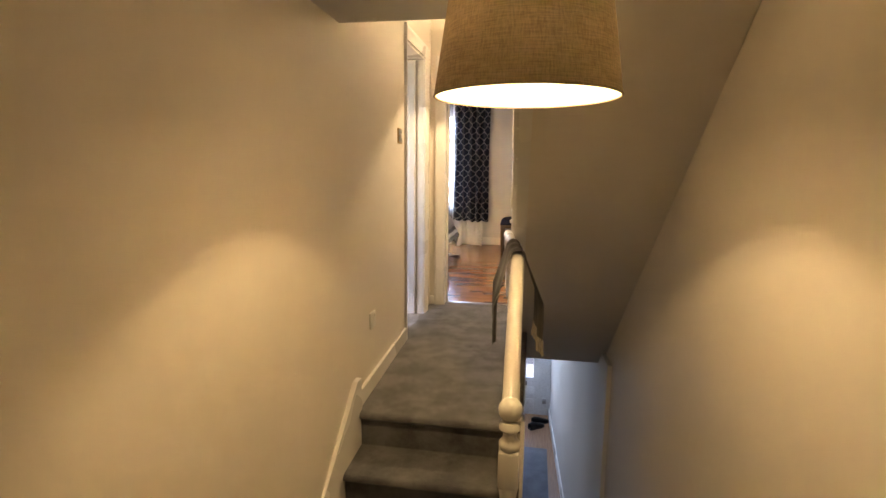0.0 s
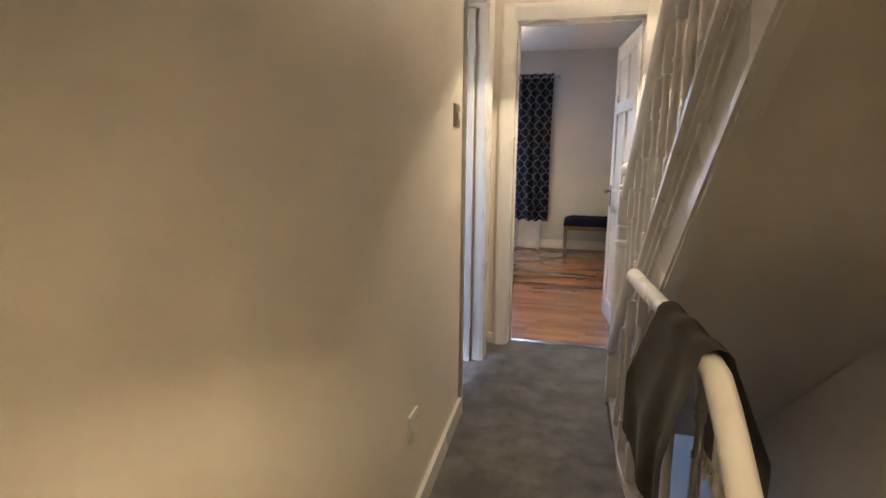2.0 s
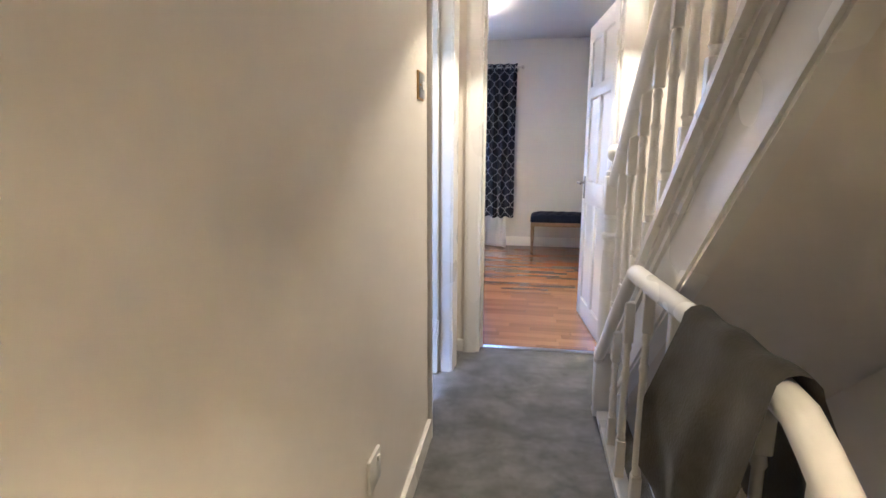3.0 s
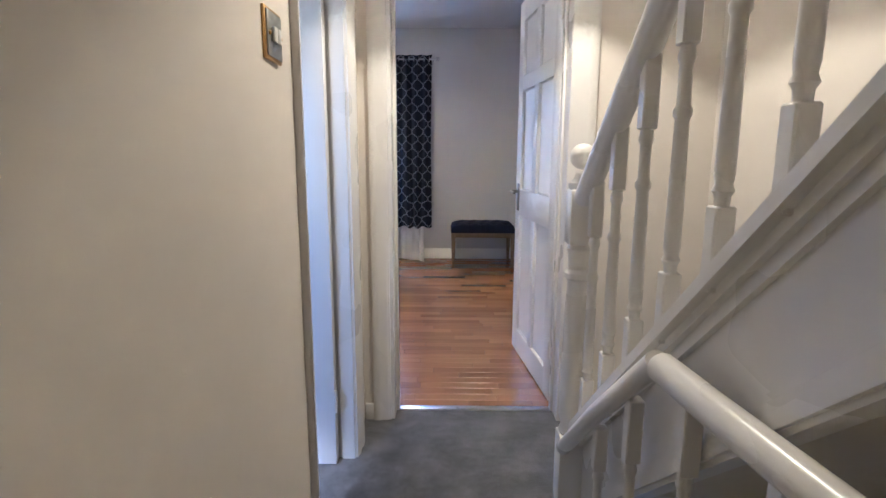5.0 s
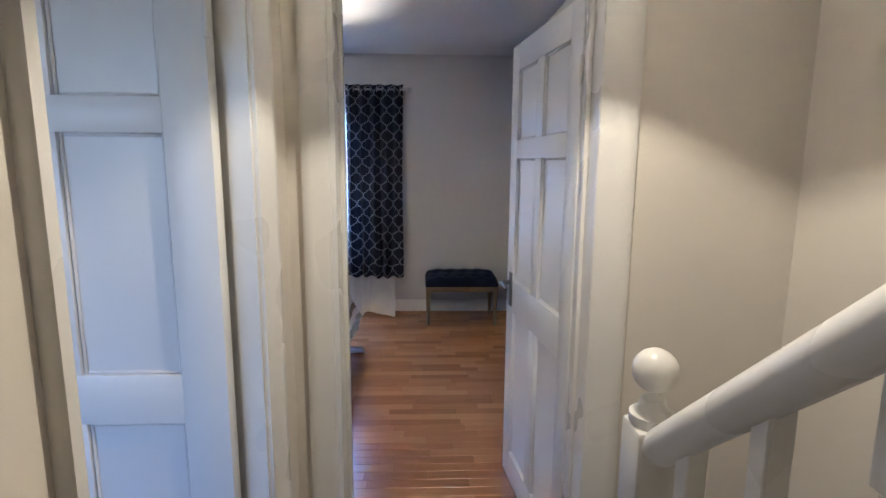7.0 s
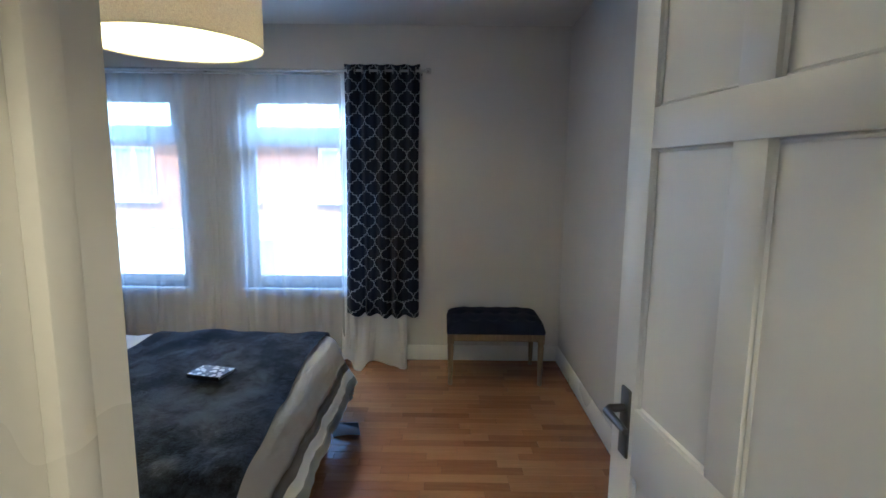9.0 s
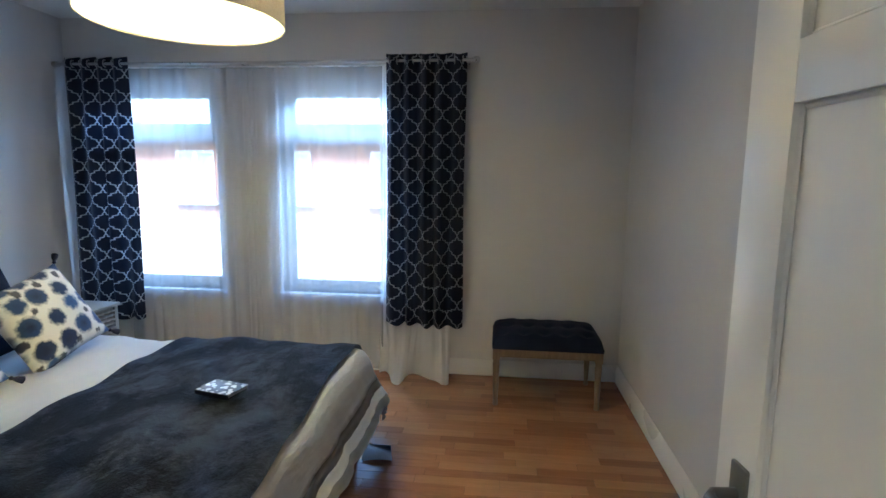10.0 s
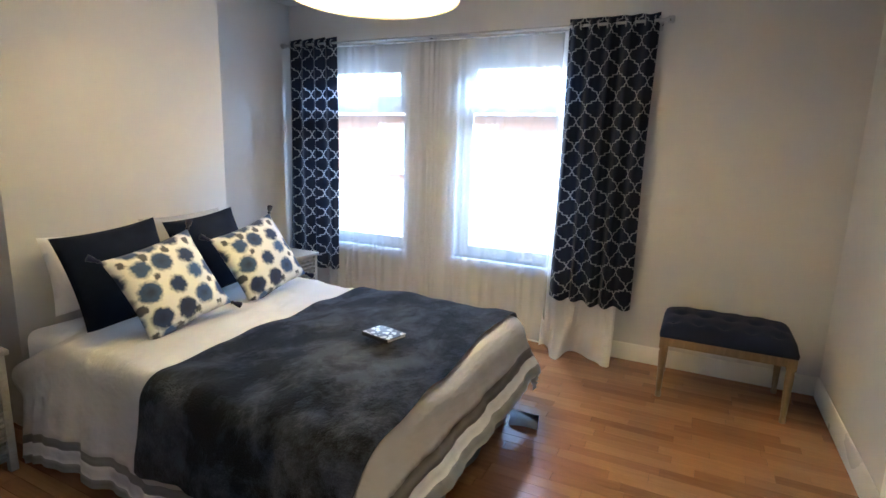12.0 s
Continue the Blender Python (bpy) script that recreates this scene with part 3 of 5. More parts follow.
def panel_door(name, hinge, angle, width, height, flip, label, lever=True, material=M_DOOR, narrow=False):
    """Six-panel door. Its own x runs from the hinge edge to the free edge, y is its thickness."""
    d = thing(name, hinge, angle, label, "door", kind="structure")
    t = 0.040 * flip
    st, mid = 0.098, 0.075
    rails = [(0.0, 0.14), (0.82, 0.967), (1.507, 1.585), (height - 0.108, height)]
    fields = [(st, width / 2 - mid / 2), (width / 2 + mid / 2, width - st)]
    if narrow:
        rails = [(0.0, 0.20), (0.925, 1.035), (1.54, 1.61), (height - 0.10, height)]
        st, mid = 0.095, 0.085
        fields = [(st, width / 2 - mid / 2), (width / 2 + mid / 2, width - st)]
    lo, hi = min(0, t), max(0, t)
    part("stile", box(0, lo, 0.008, st, hi, height, 0.001), material, d, local=True)
    part("stile", box(width - st, lo, 0.008, width, hi, height, 0.001), material, d, local=True)
    for a, b in rails:
        part("rail", box(st, lo, max(a, 0.008), width - st, hi, b, 0.001), material, d, local=True)
    for (a0, a1), (b0, b1) in zip(rails, rails[1:]):
        part("muntin", box(width / 2 - mid / 2, lo, a1, width / 2 + mid / 2, hi, b0, 0.001), material, d, local=True)
    for (a0, a1), (b0, b1) in zip(rails, rails[1:]):
        for x0, x1 in fields:
            part("panel", box(x0, lo + 0.013, a1, x1, hi - 0.013, b0), material, d, local=True)
            bm = bmesh.new()
            w = 0.008
            for y0, y1 in ((lo + 0.006, lo + 0.0145), (hi - 0.0145, hi - 0.006)):
                add_box(bm, x0, y0, a1, x0 + w, y1, b0, 0.004, 1)
                add_box(bm, x1 - w, y0, a1, x1, y1, b0, 0.004, 1)
                add_box(bm, x0 + w, y0, a1, x1 - w, y1, a1 + w, 0.004, 1)
                add_box(bm, x0 + w, y0, b0 - w, x1 - w, y1, b0, 0.004, 1)
            part("bead", bm, material, d, local=True)
    if lever:
        for s in (lo - 0.004, hi + 0.004):
            out = -1 if s < (lo + hi) / 2 else 1
            y0, y1 = sorted((s, s - out * 0.004))
            h = part("handle", box(width - 0.085, y0 - 0.002, 0.845, width - 0.045, y1 + 0.002, 1.0, 0.003), M_DARKSTEEL, d, "pewter lever handle", local=True)
            part("lever", tube([(width - 0.065, s, 0.955), (width - 0.065, s + out * 0.035, 0.955), (width - 0.075, s + out * 0.045, 0.955), (width - 0.165, s + out * 0.045, 0.952)], [0.009, 0.009, 0.009, 0.007], 10), M_DARKSTEEL, h, local=True)
    for z in (0.22, 1.72):
        part("hinge", lathe([(0.006, 0), (0.006, 0.085)], -0.004, t * 0.0 - 0.004 * flip, z, 8), M_TRIM, d, local=True)
    return d


panel_door("door_bedroom", (0.545, 4.935, 0), 96.0, 0.765, 1.98, -1, "white painted six-panel door standing open into the bedroom")
panel_door("door_side", (-0.347, 4.400, 0), 180, 0.69, 1.975, -1, "white six-panel door standing open into the side room", lever=False, narrow=True)

solid("threshold", box(-0.165, 4.845, -0.01, 0.549, 4.885, 0.006, 0.003), M_STEEL, "metal threshold strip between carpet and laminate", "threshold")

# ---- upper staircase ----
PITCH = 0.886


def top_z(y):
    return 0.25 + 0.905 * (4.17 - y)


def low_z(y):
    return -0.19 + 0.86 * (4.12 - y)


y_up = 1.72
up = thing("staircase", (0.8, 4.1, 0), 0, "white painted staircase climbing to the upper floor", "stairs")
LEAN = 0.03


def lean(bm):
    """The flight stands a little askew: its open side draws in towards the top."""
    for v in bm.verts:
        v.co.x += LEAN * (4.12 - v.co.y) if v.co.x < 0.8 else SKEW * (FRONT - v.co.y)
    return bm


def along(lo, hi, x0, x1, foot=4.16):
    """A board that follows the flight between two heights over its pitch line."""
    return lean(prism([(foot, top_z(foot) + lo), (foot, top_z(foot) + hi), (y_up, top_z(y_up) + hi), (y_up, top_z(y_up) + lo)], "x", x0, x1))


part("string", along(-0.305, 0.0, 0.485, 0.515, 3.9), M_TRIM, up, "white gloss string board")
part("string_foot", lean(prism([(4.16, 0.0), (4.16, top_z(4.16)), (3.9, top_z(3.9)), (3.9, 0.0)], "x", 0.485, 0.515)), M_TRIM, up)
part("string_cap", along(0.0, 0.03, 0.437, 0.529), M_TRIM, up)
part("string_cap", along(-0.022, 0.0, 0.458, 0.4855), M_TRIM, up)
part("string_cap", along(-0.05, -0.022, 0.472, 0.4855), M_TRIM, up)
for lo, hi, x in ((-0.235, -0.222, 0.478), (-0.262, -0.240, 0.470), (-0.292, -0.262, 0.461), (-0.305, -0.292, 0.470)):
    part("string_moulding", along(lo, hi, x, 0.4855, 3.88), M_TRIM, up)
part("soffit", lean(prism([(4.48, top_z(4.48) - 0.295), (y_up - 0.1, top_z(y_up - 0.1) - 0.295), (y_up - 0.1, top_z(y_up - 0.1) - 0.265), (4.48, top_z(4.48) - 0.265)], "x", 0.490, RIGHT - 0.002)), M_WALL, up, "painted sloping underside of the stairs")
ug, ur = 0.2083, 0.1885
for i in range(11):
    y = 4.215 - ug * i
    z = ur * (i + 1)
    part("step", lean(box(0.516, y - ug, z - 0.03, RIGHT - 0.001, y + 0.02, z, 0.008)), M_CARPET, up)
    part("riser", lean(box(0.516, y - 0.012, z - ur, RIGHT - 0.001, y, z - 0.03)), M_TRIM, up)


def turned(length, r, square):
    """Profile of a turned baluster between its square ends."""
    a = square
    top = length - a
    n = [(r * 0.80, a), (r * 1.12, a + 0.008), (r * 0.86, a + 0.018), (r * 1.0, a + 0.032), (r * 0.99, a + 0.09), (r * 0.82, top - 0.126),
         (r * 1.08, top - 0.119), (r * 1.08, top - 0.109), (r * 0.80, top - 0.101), (r * 0.76, top - 0.032), (r * 1.04, top - 0.022), (r * 0.80, top)]
    return n


def baluster(parent, x, y, z0, z1, half=0.0165, sq0=0.17, sq1=0.17, r=0.0145):
    """Square ends, cut to the slope, and a turned middle."""
    L = z1 - z0
    bm = bmesh.new()
    for a, b in ((z0, z0 + sq0), (z1 - sq1, z1)):
        add_box(bm, x - half, y - half, a, x + half, y + half, b, 0.003, 1)
    lathe([(rr, h) for rr, h in [(0.011, sq0 - 0.002)] + turned(L, r, max(sq0, sq1)) if sq0 - 0.01 <= h <= L - sq1 + 0.001] + [(0.011, L - sq1 + 0.002)], x, y, z0, 14, bm)
    return part("baluster", bm, M_TRIM, parent)


XR = 0.452
rail_up = thing("balustrade", (XR, 4.12, 0), 0, "white gloss stair balustrade with turned balusters and ball newel", "balustrade")


def rail_z(y):
    return 1.035 + PITCH * (4.09 - y)


nw = part("newel_post", box(XR - 0.0375, 4.125 - 0.0375, 0.0, XR + 0.0375, 4.125 + 0.0375, 0.30, 0.004), M_TRIM, rail_up)
part("newel_shaft", lathe([(0.030, 0.298), (0.037, 0.31), (0.030, 0.33), (0.036, 0.36), (0.037, 0.45), (0.033, 0.68), (0.028, 0.79), (0.040, 0.80), (0.040, 0.815), (0.028, 0.825), (0.030, 0.87), (0.035, 0.885), (0.028, 0.90)], XR, 4.125, 0, 24), M_TRIM, nw)
part("newel_block", box(XR - 0.0375, 4.125 - 0.0375, 0.898, XR + 0.0375, 4.125 + 0.0375, 1.06, 0.009), M_TRIM, nw)
part("newel_cap", lathe([(0.032, 1.055), (0.037, 1.065), (0.037, 1.078), (0.024, 1.088), (0.018, 1.105)], XR, 4.125, 0, 24), M_TRIM, nw)
part("newel_ball", ball(0.037, XR, 4.125, 1.152, 24), M_TRIM, nw)
ys = [4.09 - 0.08 * i for i in range(30)]
part("handrail", lean(tube([(XR, y, rail_z(y)) for y in ys], 0.031, 18, flat=0.95)), M_TRIM, rail_up)
for i in range(13):
    y = 4.02 - 0.1525 * i
    baluster(rail_up, XR + 0.012 + LEAN * (4.12 - y), y, top_z(y) + 0.005, rail_z(y) - 0.01, 0.0165, 0.135, 0.15, 0.0150)

# ---- landing balustrade ----
land = thing("balustrade", (0.48, 3.0, 0), 0, "white gloss landing balustrade with turned balusters", "balustrade")


def land_x(y):
    return 0.43 + 0.105 * (3.52 - y) if y < 3.52 else 0.43


pts = [(0.425, 4.09, 0.27), (0.427, 3.78, 0.545), (0.435, 3.475, 0.80)]
part("handrail", tube(pts, 0.022, 14), M_TRIM, land)
pts = [(land_x(3.46), 3.46, 0.795)] + [(land_x(y), y, 0.792) for y in (3.3, 3.1, 2.9, 2.78)]
for i in range(1, 11):
    a = i / 10
    pts.append((land_x(2.68) + 0.008 * a, 2.70 - 0.60 * a, 0.79 - 0.40 * a ** 1.35))
part("handrail", tube(pts, [0.027] * 4 + [0.029] * (len(pts) - 4), 18), M_TRIM, land)
nx, ny = 0.528, 2.07
np_ = part("newel_post", box(nx - 0.036, ny - 0.036, 0.10, nx + 0.036, ny + 0.036, 0.235, 0.010), M_TRIM, land)
part("newel_shaft", lathe([(0.030, LOW), (0.034, LOW + 0.02), (0.034, -0.10), (0.028, -0.02), (0.036, 0.0), (0.036, 0.012), (0.026, 0.025), (0.030, 0.07), (0.034, 0.09), (0.030, 0.102)], nx, ny, 0, 24), M_TRIM, np_)
part("newel_cap", lathe([(0.030, 0.233), (0.036, 0.245), (0.036, 0.26), (0.024, 0.275), (0.022, 0.295), (0.037, 0.31), (0.037, 0.32), (0.028, 0.335)], nx, ny, 0, 24), M_TRIM, np_)
part("newel_ball", ball(0.041, nx, ny + 0.008, 0.372, 24, 1.05), M_TRIM, np_)
bm = bmesh.new()
add_prism(bm, [(0.43, 4.09), (land_x(3.5), 3.5), (land_x(2.68), 2.68), (land_x(2.68) + 0.05, 2.68), (land_x(3.5) + 0.05, 3.5), (0.48, 4.09)], "z", -0.2, 0.03)
part("base_rail", bm, M_TRIM, land)
for i in range(6):
    y = 3.82 - 0.209 * i
    top = 0.785 if y < 3.47 else 0.27 + (4.09 - y) * 0.85
    if top - 0.03 < 0.2:
        continue
    sq = min(0.14, (top - 0.03) * 0.25)
    baluster(land, land_x(y) + 0.022, y, 0.028, top - 0.012, 0.016, sq, sq, 0.014)
for y, zb in ((2.57, -STEP), (2.34, LOW), (2.22, LOW)):
    a = (2.70 - y) / 0.60
    baluster(land, 0.525, y, zb, 0.79 - 0.40 * a ** 1.35 - 0.012, 0.016, 0.14, 0.12, 0.014)
part("side_string", prism([(2.68, 0.03), (2.68, -0.2), (2.45, LOW - 0.2), (2.03, LOW - 0.2), (2.03, LOW + 0.02), (2.45, LOW + 0.05)], "x", 0.555, 0.575), M_TRIM, land)


# ---- blanket over the rail ----
def blanket():
    y0, y1 = 2.655, 3.01
    drop_l, drop_r = 0.37, 0.37
    def fn(u, v):
        y = y0 + (y1 - y0) * v
        cx, cz, r = land_x(y), 0.792, 0.036
        s = -drop_l + (drop_l + drop_r + math.pi * r) * u
        wav = 0.007 * math.sin(4.2 * v * math.pi + 1.0) + 0.003 * math.sin(19 * v)
        if s < 0:
            k = min(1, -s / 0.2)
            return (cx - r - 0.055 * k - wav * k, y + 0.05 * k * (v - 0.4) - 0.015 * k, cz + s - 0.03 * k * math.sin(3 * v + 0.5))
        if s < math.pi * r:
            a = s / r
            return (cx - r * math.cos(a), y, cz + r * math.sin(a) + 0.004 * math.sin(14 * v))
        s -= math.pi * r
        k = min(1, s / 0.2)
        return (cx + r + 0.075 * k + wav * k, y + 0.03 * k * (v - 0.5), cz - s)
    b = thing("blanket", (0.5, 2.92, 0.4), 0, "olive-brown herringbone wool blanket folded over the handrail", "blanket")
    part("cloth", sheet(fn, 44, 26, 0.018), M_BLANKET, b)
    bm = bmesh.new()
    rnd = random.Random(4)
    for i in range(34):
        v = (i + 0.5) / 34
        x, y, z = fn(1.0, v)
        tube([(x, y, z + 0.004), (x + rnd.uniform(-0.004, 0.004), y + rnd.uniform(-0.006, 0.006), z - 0.03), (x + rnd.uniform(-0.008, 0.008), y + rnd.uniform(-0.01, 0.01), z - 0.062)], 0.0032, 5, bm)
    part("fringe", bm, M_FRINGE, b, "cream knotted fringe")


blanket()


# ---- lamps ----
def shade_lamp(name, x, y, z, r0, r1, h, top, outer, inner, label, holder=0.07, diffuser=None):
    L = thing(name, (x, y, z), 0, label, "lamp")
    bm = lathe([(r0, 0), (r1, h)], x, y, z, 56)
    caps = [f for f in bm.faces if len(f.verts) > 4]
    bmesh.ops.delete(bm, geom=caps, context="FACES_ONLY")
    part("shade", bm, outer, L)
    if inner:
        bm = lathe([(r0 - 0.004, 0.001), (r1 - 0.004, h - 0.001)], x, y, z, 56)
        bmesh.ops.delete(bm, geom=[f for f in bm.faces if len(f.verts) > 4], context="FACES_ONLY")
        part("lining", bm, inner, L)
    for rr, zz in ((r0 - 0.002, z + 0.002), (r1 - 0.002, z + h - 0.002)):
        part("rim", tube([(x + rr * math.cos(a), y + rr * math.sin(a), zz) for a in [2 * math.pi * k / 56 for k in range(57)]], 0.0032, 6), outer, L)
    bm = bmesh.new()
    for a in (0.3, 0.3 + 2.094, 0.3 + 4.189):
        tube([(x, y, z + h - 0.03), (x + (r1 - 0.004) * math.cos(a), y + (r1 - 0.004) * math.sin(a), z + h - 0.004)], 0.002, 5, bm)
    part("spider", bm, M_PLASTIC, L)
    part("bulb_holder", lathe([(0.018, h - holder), (0.02, h - holder + 0.05), (0.012, h - holder + 0.07)], x, y, z, 16), M_PLASTIC, L)
    if diffuser:
        bm = bmesh.new()
        bmesh.ops.create_circle(bm, cap_ends=True, radius=r0 - 0.006, segments=56, matrix=Matrix.Translation((x, y, z + 0.006)))
        part("diffuser", bm, diffuser, L, "glowing ivory diffuser disc")
    part("cord", tube([(x, y, z + h - holder + 0.06), (x, y, top)], 0.0035, 8), M_PLASTIC, L)
    part("ceiling_rose", lathe([(0.045, 0), (0.04, -0.02), (0.015, -0.03)][::-1], x, y, top, 24), M_PLASTIC, L)
    return L


shade_lamp("pendant_lamp", 0.552, 1.777, 1.352, 0.233, 0.190, 0.29, 1.76, M_HALLSHADE, M_SHADE_IN, "lit taupe linen tapered lampshade hanging over the stairs")
shade_lamp("pendant_lamp", 0.33, 4.18, 1.968, 0.12, 0.095, 0.11, 2.5, M_LANDSHADE, None, "small lit taupe lampshade hanging over the landing", 0.015)
shade_lamp("drum_lamp", -1.0, 6.70, 1.937, 0.335, 0.335, 0.24, CEIL, M_BEDSHADE, M_BEDSHADE_IN, "lit cream fabric drum lampshade hanging from the bedroom ceiling", 0.06, M_DIFFUSER)


# ---- switch and sockets ----
def switch():
    y, z = 3.634, 1.371
    x = left_x(y)
    s = thing("light_switch", (x, y, z), 0, "brushed steel double light switch with brass edge", "light switch")
    part("back_plate", box(x, y - 0.046, z - 0.046, x + 0.007, y + 0.046, z + 0.046, 0.002), M_BRASS, s, "brass rope-edged plate")
    part("front_plate", box(x + 0.0072, y - 0.040, z - 0.040, x + 0.010, y + 0.040, z + 0.040, 0.001), M_SWITCHPLATE, s)
    for o in (-0.0105, 0.0105):
        part("rocker", box(x + 0.010, y + o - 0.009, z - 0.014, x + 0.017, y + o + 0.009, z + 0.014, 0.003), M_PLASTIC, s)
    for o in (-0.031, 0.031):
        part("screw", ball(0.004, x + 0.010, y + o, z, 10), M_BRASS, s)


switch()


def wall_socket():
    y, z = 2.985, 0.375
    x = left_x(y)
    s = thing("wall_socket", (x, y, z), 0, "white plastic single wall socket above the baseboard", "socket")
    part("plate", box(x, y - 0.043, z - 0.043, x + 0.010, y + 0.043, z + 0.043, 0.003), M_PLASTIC, s)
    part("rocker", box(x + 0.010, y + 0.012, z + 0.015, x + 0.014, y + 0.026, z + 0.030, 0.002), M_PLASTIC, s)


wall_socket()

# ---- hall below ----
solid("floor_hall", box(-0.12, 1.3, HALL - 0.05, 1.3, 8.5, HALL), wood("hall_laminate", (0.20, 0.10, 0.05), (0.42, 0.23, 0.12), 0.35, (14, 1.2, 14), 4.0), "brown wooden hall floor", "floor")
solid("wall_hall_right", prism([(RIGHT, 4.1), (0.925, 8.4), (1.1, 8.4), (RIGHT + 0.16, 4.1)], "z", HALL, -0.2), M_CEIL, "white plaster wall of the hall", "wall")
solid("baseboard_hall", prism([(RIGHT - 0.018, 4.2), (0.907, 8.38), (0.925, 8.38), (RIGHT, 4.2)], "z", HALL, HALL + 0.12), M_TRIM, "white baseboard of the hall", "baseboard")
solid("ceiling_hall", box(-0.12, 4.78, -0.2, 1.3, 8.5, -0.12), M_CEIL, "white hall ceiling", "ceiling")


def front_door():
    d = thing("door_front", (0.74, 8.4, HALL), 0, "white panelled front door with frosted glass", "door", kind="structure")
    part("leaf", box(0.0, 8.40, HALL, 0.93, 8.45, -2.09), M_UPVC, d)
    part("rail", box(0.0, 8.40, -0.85, 0.93, 8.45, -0.72), M_UPVC, d)
    # Unseen glazing added over the door to let light into the hall.
    part("unseen_fanlight", box(0.0, 8.42, -0.72, 0.93, 8.43, -0.2), M_GLASS, d).visible_shadow = False
    part("stile", box(0.66, 8.40, -2.09, 0.93, 8.45, -0.85), M_UPVC, d)
    part("stile", box(0.0, 8.40, -2.09, 0.12, 8.45, -0.85), M_UPVC, d)
    part("pane", box(0.12, 8.42, -2.09, 0.66, 8.43, -0.85), M_GLASS, d).visible_shadow = False
    for z0, z1 in ((-2.60, -2.44), (-2.40, -2.24)):
        part("panel", box(0.26, 8.388, z0, 0.68, 8.40, z1, 0.008), M_UPVC, d)
    part("letter_plate", box(0.36, 8.384, -2.22, 0.56, 8.40, -2.15, 0.005), M_DARKSTEEL, d)
    part("handle", box(0.81, 8.365, -2.50, 0.87, 8.40, -2.42, 0.004), M_STEEL, d)


front_door()
solid("rug_hall", box(0.53, 5.6, HALL, 0.87, 7.35, HALL + 0.012, 0.004), M_MAT, "grey runner rug on the hall floor", "rug", kind="")


def shoe(x, y, turn):
    s = thing("shoe", (x, y, HALL), turn, "black leather shoe on the hall floor", "shoe", "shoes by the front door")
    prof = [(0.0, 0.035), (0.04, 0.042), (0.10, 0.036), (0.17, 0.043), (0.23, 0.036), (0.27, 0.012)]
    tops = [0.085, 0.095, 0.085, 0.06, 0.045, 0.02]
    def fn(u, v):
        k = u * (len(prof) - 1)
        i = min(int(k), len(prof) - 2)
        f = k - i
        X = prof[i][0] * (1 - f) + prof[i + 1][0] * f
        W = prof[i][1] * (1 - f) + prof[i + 1][1] * f
        H = tops[i] * (1 - f) + tops[i + 1] * f
        a = math.pi * v
        return (X, W * math.cos(a), 0.014 + H * math.sin(a) ** 0.7)
    part("upper", sheet(fn, 16, 12, 0.004), M_LEATHER, s, local=True)
    bm = bmesh.new()
    add_prism(bm, [(X, W + 0.004) for X, W in prof] + [(X, -W - 0.004) for X, W in prof[::-1]], "z", 0, 0.016)
    part("sole", bm, M_BLACK, s, local=True)
    return s


shoe(0.62, 7.88, 35)
shoe(0.66, 8.08, 20)

# ---- structure: bedroom ----
W1, W2, WZ0, WZ1 = (-2.86, -1.90), (-1.455, -0.50), 0.56, 2.06
OUT = ROOM_END + 0.28
bm = bmesh.new()
for x0, x1, z0 in ((ROOM_L - 0.3, W1[0], -3.0), (W1[1], W2[0], -3.0), (W2[1], 0.0, -3.0), (0.0, 0.95, -0.2), (0.95, RIGHT + 0.3, -3.0)):
    add_box(bm, x0, ROOM_END, z0, x1, OUT, 2.7)
for x0, x1 in (W1, W2):
    add_box(bm, x0, ROOM_END, 0.0, x1, OUT, WZ0)
    add_box(bm, x0, ROOM_END, WZ1, x1, OUT, 2.7)
solid("wall_window", bm, M_BEDWALL, "pale grey plaster wall with two windows", "wall")
solid("wall_bedroom_right", box(ROOM_R, BACK_FACE, -0.2, ROOM_R + 0.15, ROOM_END, 2.7), M_BEDWALL, "pale grey plaster wall of the bedroom", "wall")
solid("wall_bedroom_left", box(ROOM_L - 0.15, BACK_FACE, -0.2, ROOM_L, ROOM_END, 2.7), M_BEDWALL, "pale grey plaster wall of the alcoves", "wall")
solid("chimney_breast", box(ROOM_L, 6.08, 0.0, -2.50, 7.28, CEIL, 0.006), M_BEDWALL, "pale grey plastered chimney breast behind the bed", "wall")
solid("ceiling_bedroom", box(ROOM_L - 0.15, BACK_FACE, CEIL, ROOM_R + 0.15, OUT, CEIL + 0.12), M_CEIL, "white painted bedroom ceiling", "ceiling")


def skirting(name, pts, h=0.115, t=0.018, label="white gloss baseboard of the bedroom"):
    """Runs along pts with the room on the left-hand side."""
    bm = bmesh.new()
    for (xa, ya), (xb, yb) in zip(pts, pts[1:]):
        d = Vector((xb - xa, yb - ya, 0))
        nrm = Vector((-d.y, d.x, 0)).normalized()
        sec = [(0, 0), (t, 0), (t, h * 0.72), (t * 0.65, h * 0.80), (t * 0.6, h * 0.92), (t * 0.2, h), (0, h)]
        lo = [bm.verts.new((xa + nrm.x * o, ya + nrm.y * o, z)) for o, z in sec]
        hi = [bm.verts.new((xb + nrm.x * o, yb + nrm.y * o, z)) for o, z in sec]
        bm.faces.new(lo)
        bm.faces.new(hi[::-1])
        for i in range(len(sec)):
            j = (i + 1) % len(sec)
            bm.faces.new((lo[i], lo[j], hi[j], hi[i]))
    solid(name, bm, M_TRIM, label, "baseboard")


